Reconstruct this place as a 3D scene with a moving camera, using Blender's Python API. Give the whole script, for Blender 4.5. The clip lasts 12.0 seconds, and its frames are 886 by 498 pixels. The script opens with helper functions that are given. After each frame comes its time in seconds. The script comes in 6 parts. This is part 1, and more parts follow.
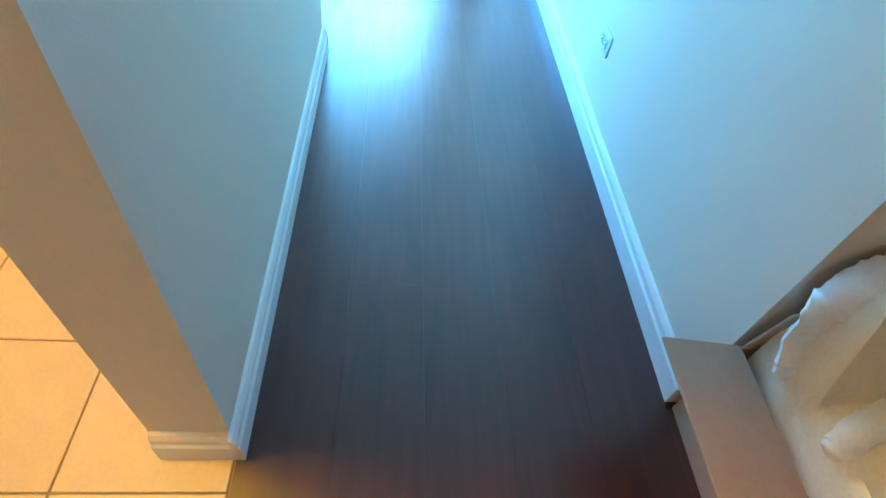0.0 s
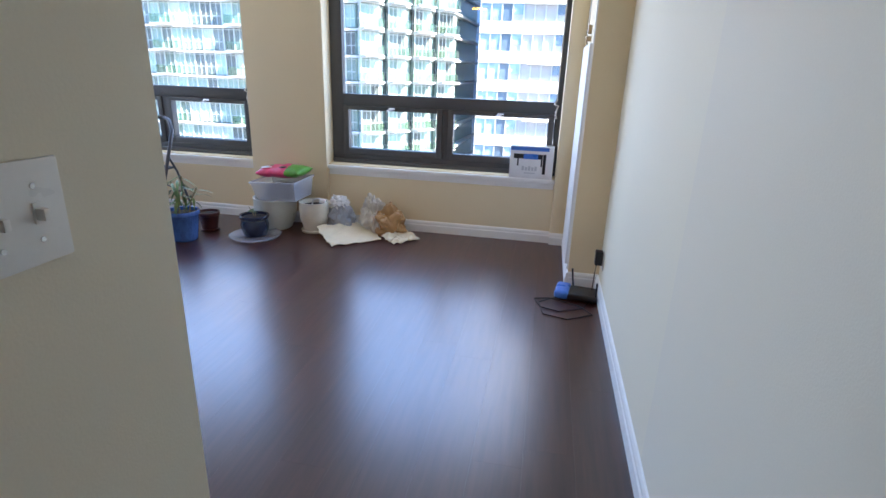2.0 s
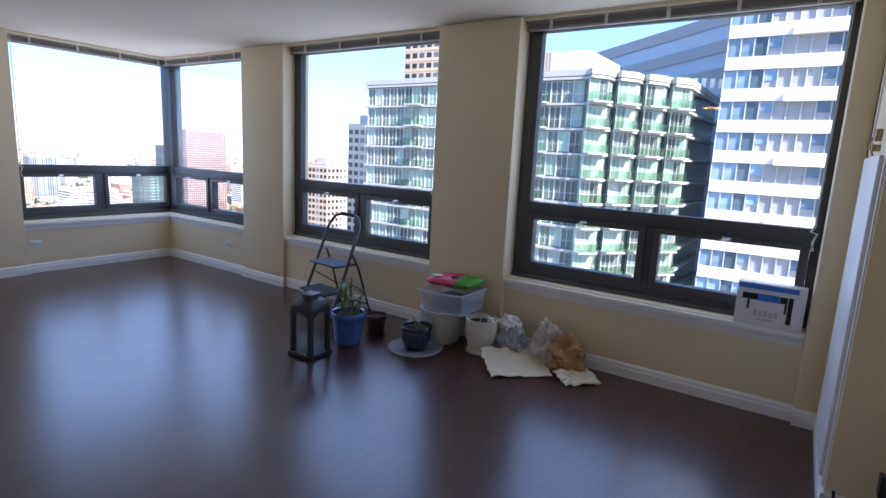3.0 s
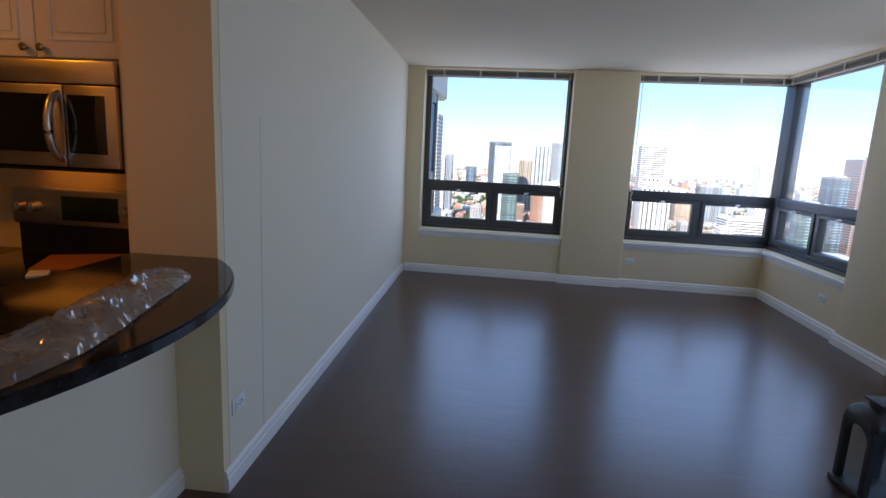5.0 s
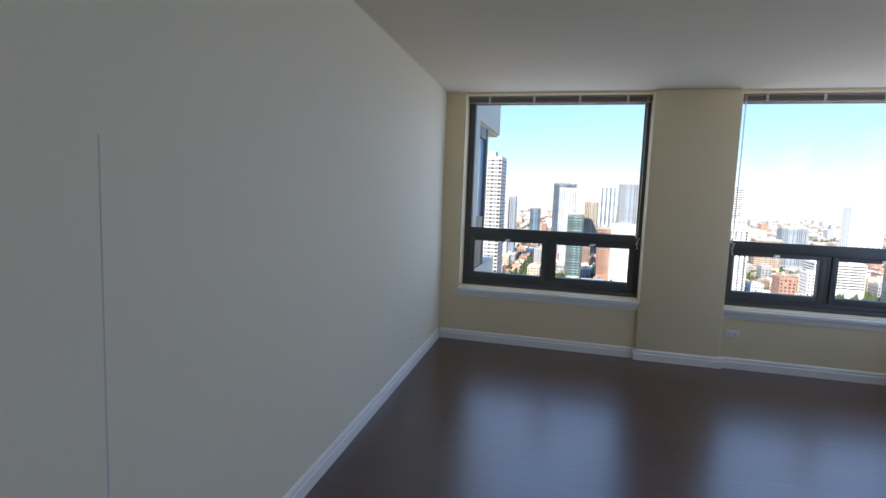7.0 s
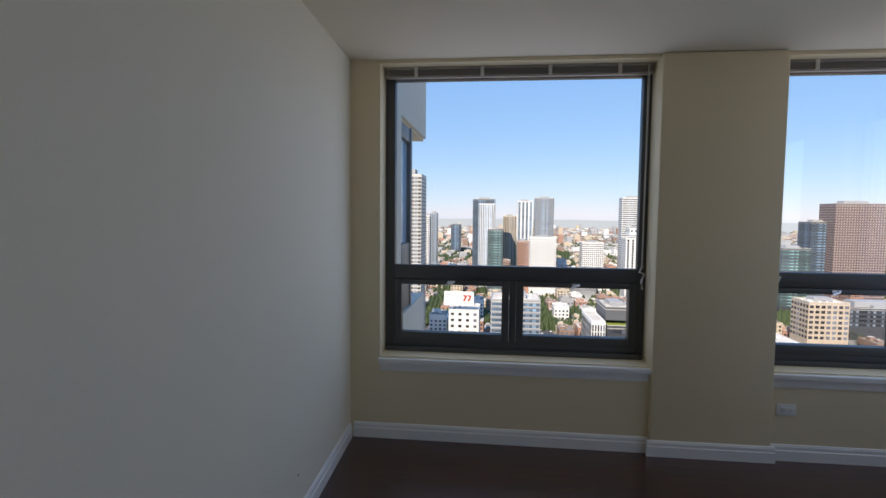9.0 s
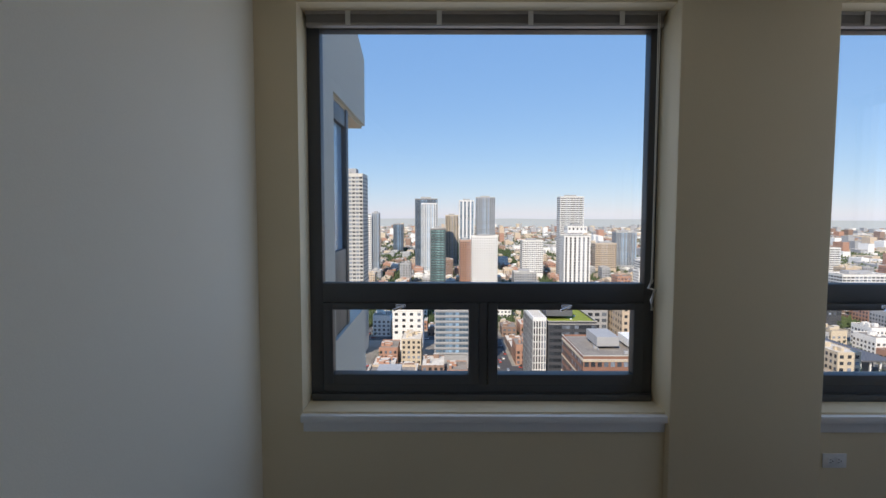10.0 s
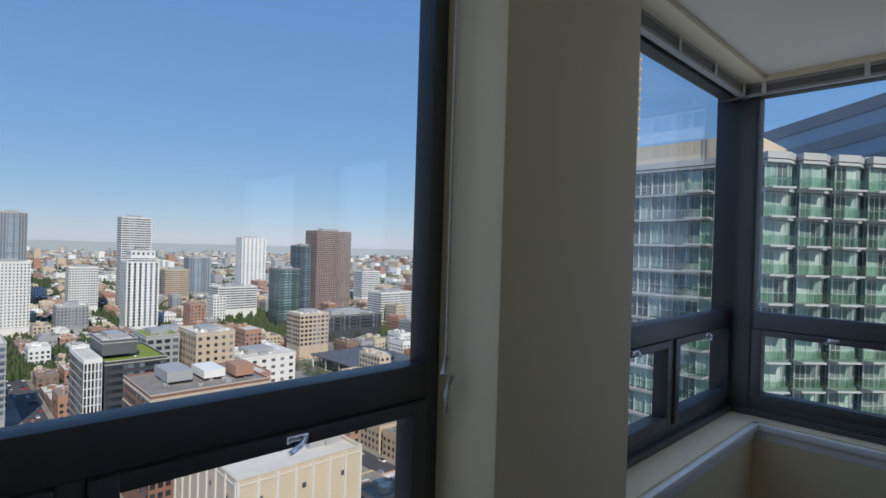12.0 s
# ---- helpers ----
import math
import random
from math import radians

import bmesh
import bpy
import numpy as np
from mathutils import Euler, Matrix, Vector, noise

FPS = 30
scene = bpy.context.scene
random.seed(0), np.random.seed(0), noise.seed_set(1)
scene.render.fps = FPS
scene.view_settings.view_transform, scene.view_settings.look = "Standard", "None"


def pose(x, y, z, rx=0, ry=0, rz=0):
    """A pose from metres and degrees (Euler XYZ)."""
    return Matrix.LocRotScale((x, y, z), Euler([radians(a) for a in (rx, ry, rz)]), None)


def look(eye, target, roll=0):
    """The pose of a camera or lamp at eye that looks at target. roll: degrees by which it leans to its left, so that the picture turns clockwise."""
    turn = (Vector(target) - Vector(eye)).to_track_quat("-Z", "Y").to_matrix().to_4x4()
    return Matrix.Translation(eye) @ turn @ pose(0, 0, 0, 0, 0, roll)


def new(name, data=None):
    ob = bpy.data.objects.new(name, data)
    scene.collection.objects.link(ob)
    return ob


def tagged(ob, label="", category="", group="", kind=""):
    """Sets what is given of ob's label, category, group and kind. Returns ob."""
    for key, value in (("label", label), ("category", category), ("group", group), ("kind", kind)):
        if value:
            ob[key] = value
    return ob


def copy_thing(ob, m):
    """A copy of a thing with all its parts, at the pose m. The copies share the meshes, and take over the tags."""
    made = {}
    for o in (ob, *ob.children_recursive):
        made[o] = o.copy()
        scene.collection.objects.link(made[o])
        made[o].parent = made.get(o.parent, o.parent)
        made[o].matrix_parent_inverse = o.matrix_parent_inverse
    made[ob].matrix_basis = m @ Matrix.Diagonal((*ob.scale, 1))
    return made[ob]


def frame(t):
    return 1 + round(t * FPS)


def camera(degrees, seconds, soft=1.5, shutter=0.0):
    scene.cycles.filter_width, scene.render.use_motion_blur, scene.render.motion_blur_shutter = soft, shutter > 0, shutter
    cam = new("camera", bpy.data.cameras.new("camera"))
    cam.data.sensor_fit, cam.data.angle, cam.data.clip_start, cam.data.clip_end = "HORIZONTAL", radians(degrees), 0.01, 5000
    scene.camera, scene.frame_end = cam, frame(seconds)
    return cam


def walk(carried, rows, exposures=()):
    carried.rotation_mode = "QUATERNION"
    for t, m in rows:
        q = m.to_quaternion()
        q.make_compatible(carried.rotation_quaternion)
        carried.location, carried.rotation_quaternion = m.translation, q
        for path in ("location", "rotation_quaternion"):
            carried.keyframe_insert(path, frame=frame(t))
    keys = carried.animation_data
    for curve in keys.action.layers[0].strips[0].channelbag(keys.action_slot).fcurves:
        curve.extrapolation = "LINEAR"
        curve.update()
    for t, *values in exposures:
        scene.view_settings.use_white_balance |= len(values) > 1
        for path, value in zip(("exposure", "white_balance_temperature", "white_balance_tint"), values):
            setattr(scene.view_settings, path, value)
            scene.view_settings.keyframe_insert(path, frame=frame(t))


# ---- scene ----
cam = camera(80.0, 12.0)

PATH = [
    (0, (0.169, 1.827, 1.124), (0.396, 3.113, -0.391), 10.6),
    (0.5, (0.233, 1.944, 1.16), (0.512, 3.404, -0.178), 6.6),
    (1, (0.272, 2.253, 1.206), (0.484, 3.875, 0.055), 3.7),
    (1.5, (0.339, 2.647, 1.246), (0.344, 4.42, 0.32), 2.2),
    (2, (0.444, 3.082, 1.371), (0.1, 4.943, 0.724), 2.0),
    (2.5, (0.484, 3.508, 1.441), (-0.232, 5.328, 1.025), 2.6),
    (3, (0.415, 3.823, 1.456), (-0.68, 5.46, 1.107), 2.9),
    (3.5, (0.308, 4.11, 1.449), (-1.207, 5.378, 1.143), 3.6),
    (3.7, (0.249, 4.205, 1.436), (-1.396, 5.304, 1.143), 4.1),
    (5.5, (-0.014, 4.656, 1.452), (-1.897, 4.077, 1.109), 1.5),
    (6, (-0.291, 4.661, 1.454), (-2.15, 3.997, 1.137), 1.3),
    (6.5, (-0.687, 4.633, 1.451), (-2.586, 4.059, 1.198), 1.9),
    (7, (-1.1, 4.625, 1.461), (-3.025, 4.124, 1.256), 2.2),
    (9, (-2.892, 4.244, 1.487), (-4.876, 4.027, 1.355), 0.6),
    (9.5, (-3.342, 4.185, 1.486), (-5.334, 4.074, 1.348), 0.2),
    (10, (-3.81, 4.128, 1.486), (-5.805, 4.127, 1.354), 0.1),
    (10.5, (-4.232, 4.078, 1.489), (-6.222, 4.252, 1.39), 0.6),
    (11, (-4.655, 4.075, 1.495), (-6.612, 4.481, 1.43), 1.5),
    (11.5, (-5.025, 4.068, 1.5), (-6.816, 4.956, 1.448), 1.8),
    (12, (-5.361, 4.159, 1.463), (-6.804, 5.544, 1.453), 1.7),
]
walk(cam, [(t, look(eye, target, roll)) for t, eye, target, roll in PATH], exposures=[(0, 4.68, 4050, -21), (0.5, 4.36, 4600, -11), (1.0, 3.6, 5450, 2), (1.5, 3.3, 6500, 15), (2.0, 2.75, 7400, 21), (2.5, 2.0, 7350, 24), (3.0, 1.48, 7200, 25), (3.7, 1.15, 7150, 23), (5.5, 1.1, 7500, 20), (7.0, 1.05, 7700, 18), (9.0, 0.38, 8000, 20), (10.5, 0.08, 7800, 18), (12.0, -0.24, 7250, 15)])

# ---- light ----
ASKEW = Matrix.Translation((-1.765, 3.485, 0)) @ Matrix.Rotation(radians(2.8), 4, "Z") @ Matrix.Translation((1.67, -3.235, 0))
SUN_EL, SUN_AZ = radians(40), radians(113)   # azimuth clockwise from +y
world = bpy.data.worlds.new("sky")
scene.world = world
world.use_nodes = True
wn = world.node_tree.nodes
sky = wn.new("ShaderNodeTexSky")
sky.sky_type, sky.sun_disc = "NISHITA", False
sky.sun_elevation, sky.sun_rotation = SUN_EL, SUN_AZ
sky.altitude, sky.air_density, sky.dust_density, sky.ozone_density = 150, 1.0, 0.0, 3.0
wn["Background"].inputs["Strength"].default_value = 0.15
tint = wn.new("ShaderNodeVectorMath")   # the sky's own colours, evened out by a clear blue
tint.operation = "MULTIPLY_ADD"
tint.inputs[1].default_value, tint.inputs[2].default_value = (0.36, 0.33, 0.24), (0.55, 1.9, 4.9)
world.node_tree.links.new(sky.outputs[0], tint.inputs[0])
world.node_tree.links.new(tint.outputs[0], wn["Background"].inputs["Color"])
sun = new("sun", bpy.data.lights.new("sun", "SUN"))
sun.data.energy, sun.data.angle, sun.data.color = 5.0, radians(0.5), (1.0, 0.95, 0.88)
sun.matrix_world = look((math.sin(SUN_AZ) * 60 * math.cos(SUN_EL), math.cos(SUN_AZ) * 60 * math.cos(SUN_EL), 60 * math.sin(SUN_EL)), (0, 0, 0))
kitchen_bulb = new("kitchen_bulb", bpy.data.lights.new("kitchen_bulb", "AREA"))
kitchen_bulb.data.shape, kitchen_bulb.data.size, kitchen_bulb.data.energy, kitchen_bulb.data.color = "DISK", 0.28, 2.6, (1.0, 0.36, 0.018)
kitchen_bulb.matrix_world = Matrix.Translation(ASKEW @ Vector((-0.85, 2.0, 2.36)))
cooktop_bulb = new("cooktop_bulb", bpy.data.lights.new("cooktop_bulb", "AREA"))
cooktop_bulb.data.size, cooktop_bulb.data.energy, cooktop_bulb.data.color = 0.34, 0.09, (1.0, 0.34, 0.04)
cooktop_bulb.matrix_world = Matrix.Translation(ASKEW @ Vector((-1.95, 2.36, 1.305)))



def window_light(name, x, y, turn, w):
    """Area lamp in one window opening, added to strengthen the skylight."""
    ob = new(name, bpy.data.lights.new(name, "AREA"))
    ob.data.shape, ob.data.size, ob.data.size_y = "RECTANGLE", w, 1.7
    ob.data.energy, ob.data.color = SKYLIGHT * w * 1.75, (0.42, 0.62, 1.0)
    ob.matrix_world = pose(x, y, 1.5, 90, 0, turn)
    return ob


SKYLIGHT = 1.5
for wx, wy, wt, ww in ((-6.415, 4.32, -90, 1.55), (-6.415, 6.74, -90, 1.5), (-5.45, 7.548, 180, 1.4), (-3.06, 7.548, 180, 1.6), (-0.43, 7.548, 180, 1.7)):
    window_light("window_light", wx, wy, wt, ww)

# ---- materials ----
def mat(name, color, rough=0.6, metal=0.0, var=0.08, scale=8.0, fine=120.0, bump=0.05, rvar=0.1, spec=0.5, per_object=0.0, stretch=(1, 1, 1), coat=0.0, per_island=0.0):
    m = bpy.data.materials.new(name)
    m.use_nodes = True
    n, l = m.node_tree.nodes, m.node_tree.links
    b = n["Principled BSDF"]
    b.inputs["Metallic"].default_value = metal
    b.inputs["Specular IOR Level"].default_value = spec
    b.inputs["Coat Weight"].default_value = coat
    tc = n.new("ShaderNodeTexCoord")
    mp = n.new("ShaderNodeMapping")
    mp.inputs["Scale"].default_value = stretch
    l.new(tc.outputs["Object"], mp.inputs["Vector"])
    big, small = n.new("ShaderNodeTexNoise"), n.new("ShaderNodeTexNoise")
    for t, s, d in ((big, scale, 4), (small, fine, 3)):
        t.inputs["Scale"].default_value = s
        t.inputs["Detail"].default_value = d
        l.new(mp.outputs[0], t.inputs["Vector"])
    mix = n.new("ShaderNodeMath")
    mix.operation = "ADD"
    l.new(big.outputs["Fac"], mix.inputs[0])
    l.new(small.outputs["Fac"], mix.inputs[1])
    ramp = n.new("ShaderNodeMapRange")
    ramp.inputs["From Min"].default_value, ramp.inputs["From Max"].default_value = 0.6, 1.4
    ramp.inputs["To Min"].default_value, ramp.inputs["To Max"].default_value = 1 - var, 1 + var
    l.new(mix.outputs[0], ramp.inputs["Value"])
    last = ramp.outputs[0]
    if per_object:
        oi = n.new("ShaderNodeObjectInfo")
        pr = n.new("ShaderNodeMapRange")
        pr.inputs["To Min"].default_value, pr.inputs["To Max"].default_value = 1 - per_object, 1 + per_object
        l.new(oi.outputs["Random"], pr.inputs["Value"])
        mu = n.new("ShaderNodeMath")
        mu.operation = "MULTIPLY"
        l.new(last, mu.inputs[0])
        l.new(pr.outputs[0], mu.inputs[1])
        last = mu.outputs[0]
    if per_island:   # panes with blinds drawn, lit rooms and dark ones side by side
        ge, pi, mu2 = n.new("ShaderNodeNewGeometry"), n.new("ShaderNodeMapRange"), n.new("ShaderNodeMath")
        pi.inputs["From Min"].default_value = 0.55
        pi.inputs["To Min"].default_value, pi.inputs["To Max"].default_value = 1.0, 1 + per_island
        l.new(ge.outputs["Random Per Island"], pi.inputs["Value"])
        mu2.operation = "MULTIPLY"
        l.new(last, mu2.inputs[0])
        l.new(pi.outputs[0], mu2.inputs[1])
        last = mu2.outputs[0]
    cm = n.new("ShaderNodeVectorMath")
    cm.operation = "SCALE"
    cm.inputs[0].default_value = color
    l.new(last, cm.inputs["Scale"])
    l.new(cm.outputs[0], b.inputs["Base Color"])
    rr = n.new("ShaderNodeMapRange")
    rr.inputs["To Min"].default_value, rr.inputs["To Max"].default_value = max(0.02, rough - rvar), min(1, rough + rvar)
    l.new(big.outputs["Fac"], rr.inputs["Value"])
    l.new(rr.outputs[0], b.inputs["Roughness"])
    if bump:
        bp = n.new("ShaderNodeBump")
        bp.inputs["Strength"].default_value, bp.inputs["Distance"].default_value = bump, 0.01
        l.new(small.outputs["Fac"], bp.inputs["Height"])
        l.new(bp.outputs[0], b.inputs["Normal"])
    return m


def glass(name, tint, gloss=0.08):
    """Thin pane: clear with a reflection that grows at a slant."""
    m = bpy.data.materials.new(name)
    m.use_nodes = True
    n, l = m.node_tree.nodes, m.node_tree.links
    n.remove(n["Principled BSDF"])
    tr, gl, mx, lw = n.new("ShaderNodeBsdfTransparent"), n.new("ShaderNodeBsdfGlossy"), n.new("ShaderNodeMixShader"), n.new("ShaderNodeLayerWeight")
    pw, fr = n.new("ShaderNodeMath"), n.new("ShaderNodeMapRange")
    pw.operation, pw.inputs[1].default_value = "POWER", 4.0
    lw.inputs["Blend"].default_value = 0.5
    fr.inputs["To Min"].default_value, fr.inputs["To Max"].default_value = gloss * 0.5, 0.7
    l.new(lw.outputs["Facing"], pw.inputs[0])
    l.new(pw.outputs[0], fr.inputs["Value"])
    tr.inputs["Color"].default_value = (*tint, 1)
    gl.inputs["Roughness"].default_value = 0.01
    l.new(fr.outputs[0], mx.inputs["Fac"])
    l.new(tr.outputs[0], mx.inputs[1])
    l.new(gl.outputs[0], mx.inputs[2])
    l.new(mx.outputs[0], n["Material Output"].inputs["Surface"])
    return m


M_BEIGE = mat("beige_paint", (0.83, 0.69, 0.465), 0.75, var=0.03, scale=1.5, fine=220, bump=0.06)
M_WHITE = mat("white_wall_paint", (0.84, 0.77, 0.62), 0.7, var=0.025, scale=1.2, fine=220, bump=0.06)
M_WHITE2 = mat("warm_white_paint", (0.87, 0.795, 0.62), 0.7, var=0.025, scale=1.2, fine=220, bump=0.06)
M_CEIL = mat("ceiling_paint", (0.79, 0.71, 0.575), 0.85, var=0.03, scale=2, fine=300, bump=0.08)
M_TRIM = mat("white_trim_paint", (0.88, 0.87, 0.84), 0.4, var=0.03, scale=5, bump=0.02)
M_FRAME = mat("grey_aluminium", (0.10, 0.102, 0.105), 0.45, 0.35, var=0.06, scale=6, bump=0.02)
M_GLASS = glass("window_glass", (0.94, 0.97, 0.97))
M_BLIND = mat("grey_blind", (0.36, 0.33, 0.30), 0.5, 0.1, var=0.05, scale=20, bump=0.02)
M_CORD = mat("cord", (0.7, 0.68, 0.62), 0.8)
M_STEEL = mat("stainless_steel", (0.62, 0.58, 0.54), 0.32, 1.0, var=0.05, scale=3, fine=90, stretch=(1, 1, 30), bump=0.02)
M_CHROME = mat("chrome", (0.7, 0.7, 0.7), 0.15, 1.0)
M_BLACK = mat("black_plastic", (0.02, 0.02, 0.022), 0.35)
M_OVENGLASS = mat("black_glass", (0.01, 0.01, 0.012), 0.06, rvar=0.02, bump=0)
M_CABINET = mat("white_cabinet_paint", (0.78, 0.76, 0.70), 0.4, var=0.03, scale=4, bump=0.02)
M_TILE = mat("beige_tile", (0.66, 0.56, 0.40), 0.35, var=0.07, scale=9, bump=0.03, per_object=0.05)
M_GROUT = mat("grout", (0.36, 0.29, 0.20), 0.9)
M_CARD = mat("cardboard", (0.46, 0.30, 0.18), 0.85, var=0.07, scale=12, fine=150, bump=0.06)
M_CARD_IN = mat("cardboard_inside", (0.33, 0.20, 0.11), 0.9, var=0.08, scale=12)
M_INK = mat("green_ink", (0.10, 0.28, 0.14), 0.8)
M_VINYL = mat("cream_vinyl", (0.82, 0.76, 0.58), 0.3, var=0.08, scale=10, bump=0.05)
M_PIPING = mat("white_piping", (0.85, 0.86, 0.86), 0.5)
M_BOXWHITE = mat("white_card", (0.80, 0.80, 0.80), 0.4)
M_BLUE = mat("blue_plastic", (0.05, 0.20, 0.62), 0.3)
M_GREYINK = mat("grey_ink", (0.55, 0.56, 0.58), 0.6)


def floor_mat():
    """Dark laminate strips along y with fine grain and a satin sheen."""
    m = bpy.data.materials.new("dark_laminate")
    m.use_nodes = True
    n, l = m.node_tree.nodes, m.node_tree.links
    b = n["Principled BSDF"]
    tc, mp = n.new("ShaderNodeTexCoord"), n.new("ShaderNodeMapping")
    mp.inputs["Scale"].default_value = (22, 1.6, 10)
    grain, stain, oi = n.new("ShaderNodeTexNoise"), n.new("ShaderNodeTexNoise"), n.new("ShaderNodeObjectInfo")
    grain.inputs["Scale"].default_value, grain.inputs["Detail"].default_value, grain.inputs["Roughness"].default_value = 2.0, 3, 0.5
    stain.inputs["Scale"].default_value, stain.inputs["Detail"].default_value = 2.6, 3
    shift, off = n.new("ShaderNodeVectorMath"), n.new("ShaderNodeMath")
    off.operation, off.inputs[1].default_value = "MULTIPLY", 90.0
    l.new(oi.outputs["Random"], off.inputs[0])
    l.new(tc.outputs["Object"], shift.inputs[0])
    l.new(off.outputs[0], shift.inputs[1])
    l.new(shift.outputs[0], mp.inputs["Vector"])
    l.new(mp.outputs[0], grain.inputs["Vector"])
    geo = n.new("ShaderNodeNewGeometry")
    l.new(geo.outputs["Position"], stain.inputs["Vector"])
    cr = n.new("ShaderNodeValToRGB")
    cr.color_ramp.elements[0].position, cr.color_ramp.elements[1].position = 0.3, 0.75
    cr.color_ramp.elements[0].color, cr.color_ramp.elements[1].color = (0.044, 0.012, 0.010, 1), (0.080, 0.023, 0.017, 1)
    l.new(grain.outputs["Fac"], cr.inputs["Fac"])
    pr = n.new("ShaderNodeMapRange")
    pr.inputs["To Min"].default_value, pr.inputs["To Max"].default_value = 0.93, 1.07
    l.new(oi.outputs["Random"], pr.inputs["Value"])
    sc = n.new("ShaderNodeVectorMath")
    sc.operation = "SCALE"
    l.new(cr.outputs["Color"], sc.inputs[0])
    l.new(pr.outputs[0], sc.inputs["Scale"])
    l.new(sc.outputs[0], b.inputs["Base Color"])
    rr = n.new("ShaderNodeMapRange")
    rr.inputs["To Min"].default_value, rr.inputs["To Max"].default_value = 0.279, 0.300
    l.new(stain.outputs["Fac"], rr.inputs["Value"])
    l.new(rr.outputs[0], b.inputs["Roughness"])
    b.inputs["Specular IOR Level"].default_value = 0.85
    b.inputs["Coat Weight"].default_value, b.inputs["Coat Roughness"].default_value = 0.28, 0.24
    return m


def granite_mat():
    m = mat("black_granite", (0.016, 0.015, 0.015), 0.10, var=0.5, scale=60, fine=400, bump=0.0, rvar=0.04)
    return m


M_FLOOR = floor_mat()
M_GRANITE = granite_mat()


# ---- mesh helpers ----
def box(bm, a, b, bevel=0.0, seg=2):
    x0, y0, z0 = (min(p, q) for p, q in zip(a, b))
    x1, y1, z1 = (max(p, q) for p, q in zip(a, b))
    r = bmesh.ops.create_cube(bm, size=1, matrix=Matrix.Translation(((x0 + x1) / 2, (y0 + y1) / 2, (z0 + z1) / 2)) @ Matrix.Diagonal((x1 - x0, y1 - y0, z1 - z0, 1)))
    if bevel:
        es = {e for v in r["verts"] for e in v.link_edges}
        bmesh.ops.bevel(bm, geom=list(es), offset=bevel, segments=seg, affect="EDGES", profile=0.6)
    return r["verts"]


def cyl(bm, r0, r1, z0, z1, m=None, seg=24):
    mm = Matrix.Translation((0, 0, (z0 + z1) / 2))
    bmesh.ops.create_cone(bm, cap_ends=True, segments=seg, radius1=r0, radius2=r1, depth=z1 - z0, matrix=(m @ mm) if m else mm)


def lathe(bm, profile, seg=40, m=None, wobble=None):
    """Turns a profile of (radius, height) round z."""
    rings = []
    for r, z in profile:
        ring = []
        for i in range(seg):
            a = 2 * math.pi * i / seg
            q = r * (wobble(a, z) if wobble else 1)
            p = Vector((q * math.cos(a), q * math.sin(a), z))
            ring.append(bm.verts.new(m @ p if m else p))
        rings.append(ring)
    for k in range(len(rings) - 1):
        for i in range(seg):
            j = (i + 1) % seg
            bm.faces.new((rings[k][i], rings[k][j], rings[k + 1][j], rings[k + 1][i]))
    bm.faces.new(rings[0][::-1])
    bm.faces.new(rings[-1])


def tube(bm, pts, r, seg=8):
    """A round rod along a line of points."""
    pts = [Vector(p) for p in pts]
    rings = []
    for i, p in enumerate(pts):
        d = (pts[min(i + 1, len(pts) - 1)] - pts[max(i - 1, 0)]).normalized()
        s = d.cross(Vector((0, 0, 1)))
        s = (s if s.length > 0.1 else d.cross(Vector((1, 0, 0)))).normalized()
        u = s.cross(d)
        rings.append([bm.verts.new(p + r * (math.cos(2 * math.pi * k / seg) * s + math.sin(2 * math.pi * k / seg) * u)) for k in range(seg)])
    for a, b in zip(rings, rings[1:]):
        for k in range(seg):
            bm.faces.new((a[k], a[(k + 1) % seg], b[(k + 1) % seg], b[k]))
    bm.faces.new(rings[0][::-1])
    bm.faces.new(rings[-1])


def blob(bm, size, amp, freq, seed, sub=4, m=None):
    """A crumpled rounded lump."""
    r = bmesh.ops.create_icosphere(bm, subdivisions=sub, radius=1)
    for v in r["verts"]:
        q = 1 + amp * noise.noise(v.co * freq + Vector((seed, seed * 2.3, 0))) + amp * 0.4 * noise.noise(v.co * freq * 3 + Vector((0, seed, 5)))
        v.co = Vector((v.co.x * size[0], v.co.y * size[1], max(v.co.z, -0.75) * size[2])) * q
        if m:
            v.co = m @ v.co


def finish(bm, smooth):
    bmesh.ops.recalc_face_normals(bm, faces=bm.faces[:])
    if smooth:
        for f in bm.faces:
            f.smooth = True
        for e in bm.edges:
            if len(e.link_faces) == 2 and e.calc_face_angle(0) > radians(38):
                e.smooth = False


def mesh_of(name, bm, material, smooth=True):
    finish(bm, smooth)
    me = bpy.data.meshes.new(name)
    bm.to_mesh(me)
    bm.free()
    me.materials.append(material)
    return me


def part(name, bm, material, parent, label="", smooth=True):
    ob = new(name, mesh_of(name, bm, material, smooth))
    ob.parent = parent
    if label:
        tagged(ob, label)
    return ob


def thing(name, m, label, category, group="", kind=""):
    ob = new(name)
    ob.empty_display_size = 0.1
    ob.matrix_basis = m
    return tagged(ob, label, category, group, kind)


def solid(name, boxes, material, label, category="wall", kind="structure", bevel=0.0):
    bm = bmesh.new()
    for a, b in boxes:
        box(bm, a, b, bevel)
    return tagged(new(name, mesh_of(name, bm, material)), label, category, "", kind)


# ---- structure ----
H = 2.462


def askew(ob):
    """Sets a thing of the kitchen or of the long white wall, which stand three degrees askew to the window walls."""
    ob.matrix_basis = ASKEW @ ob.matrix_basis
    return ob


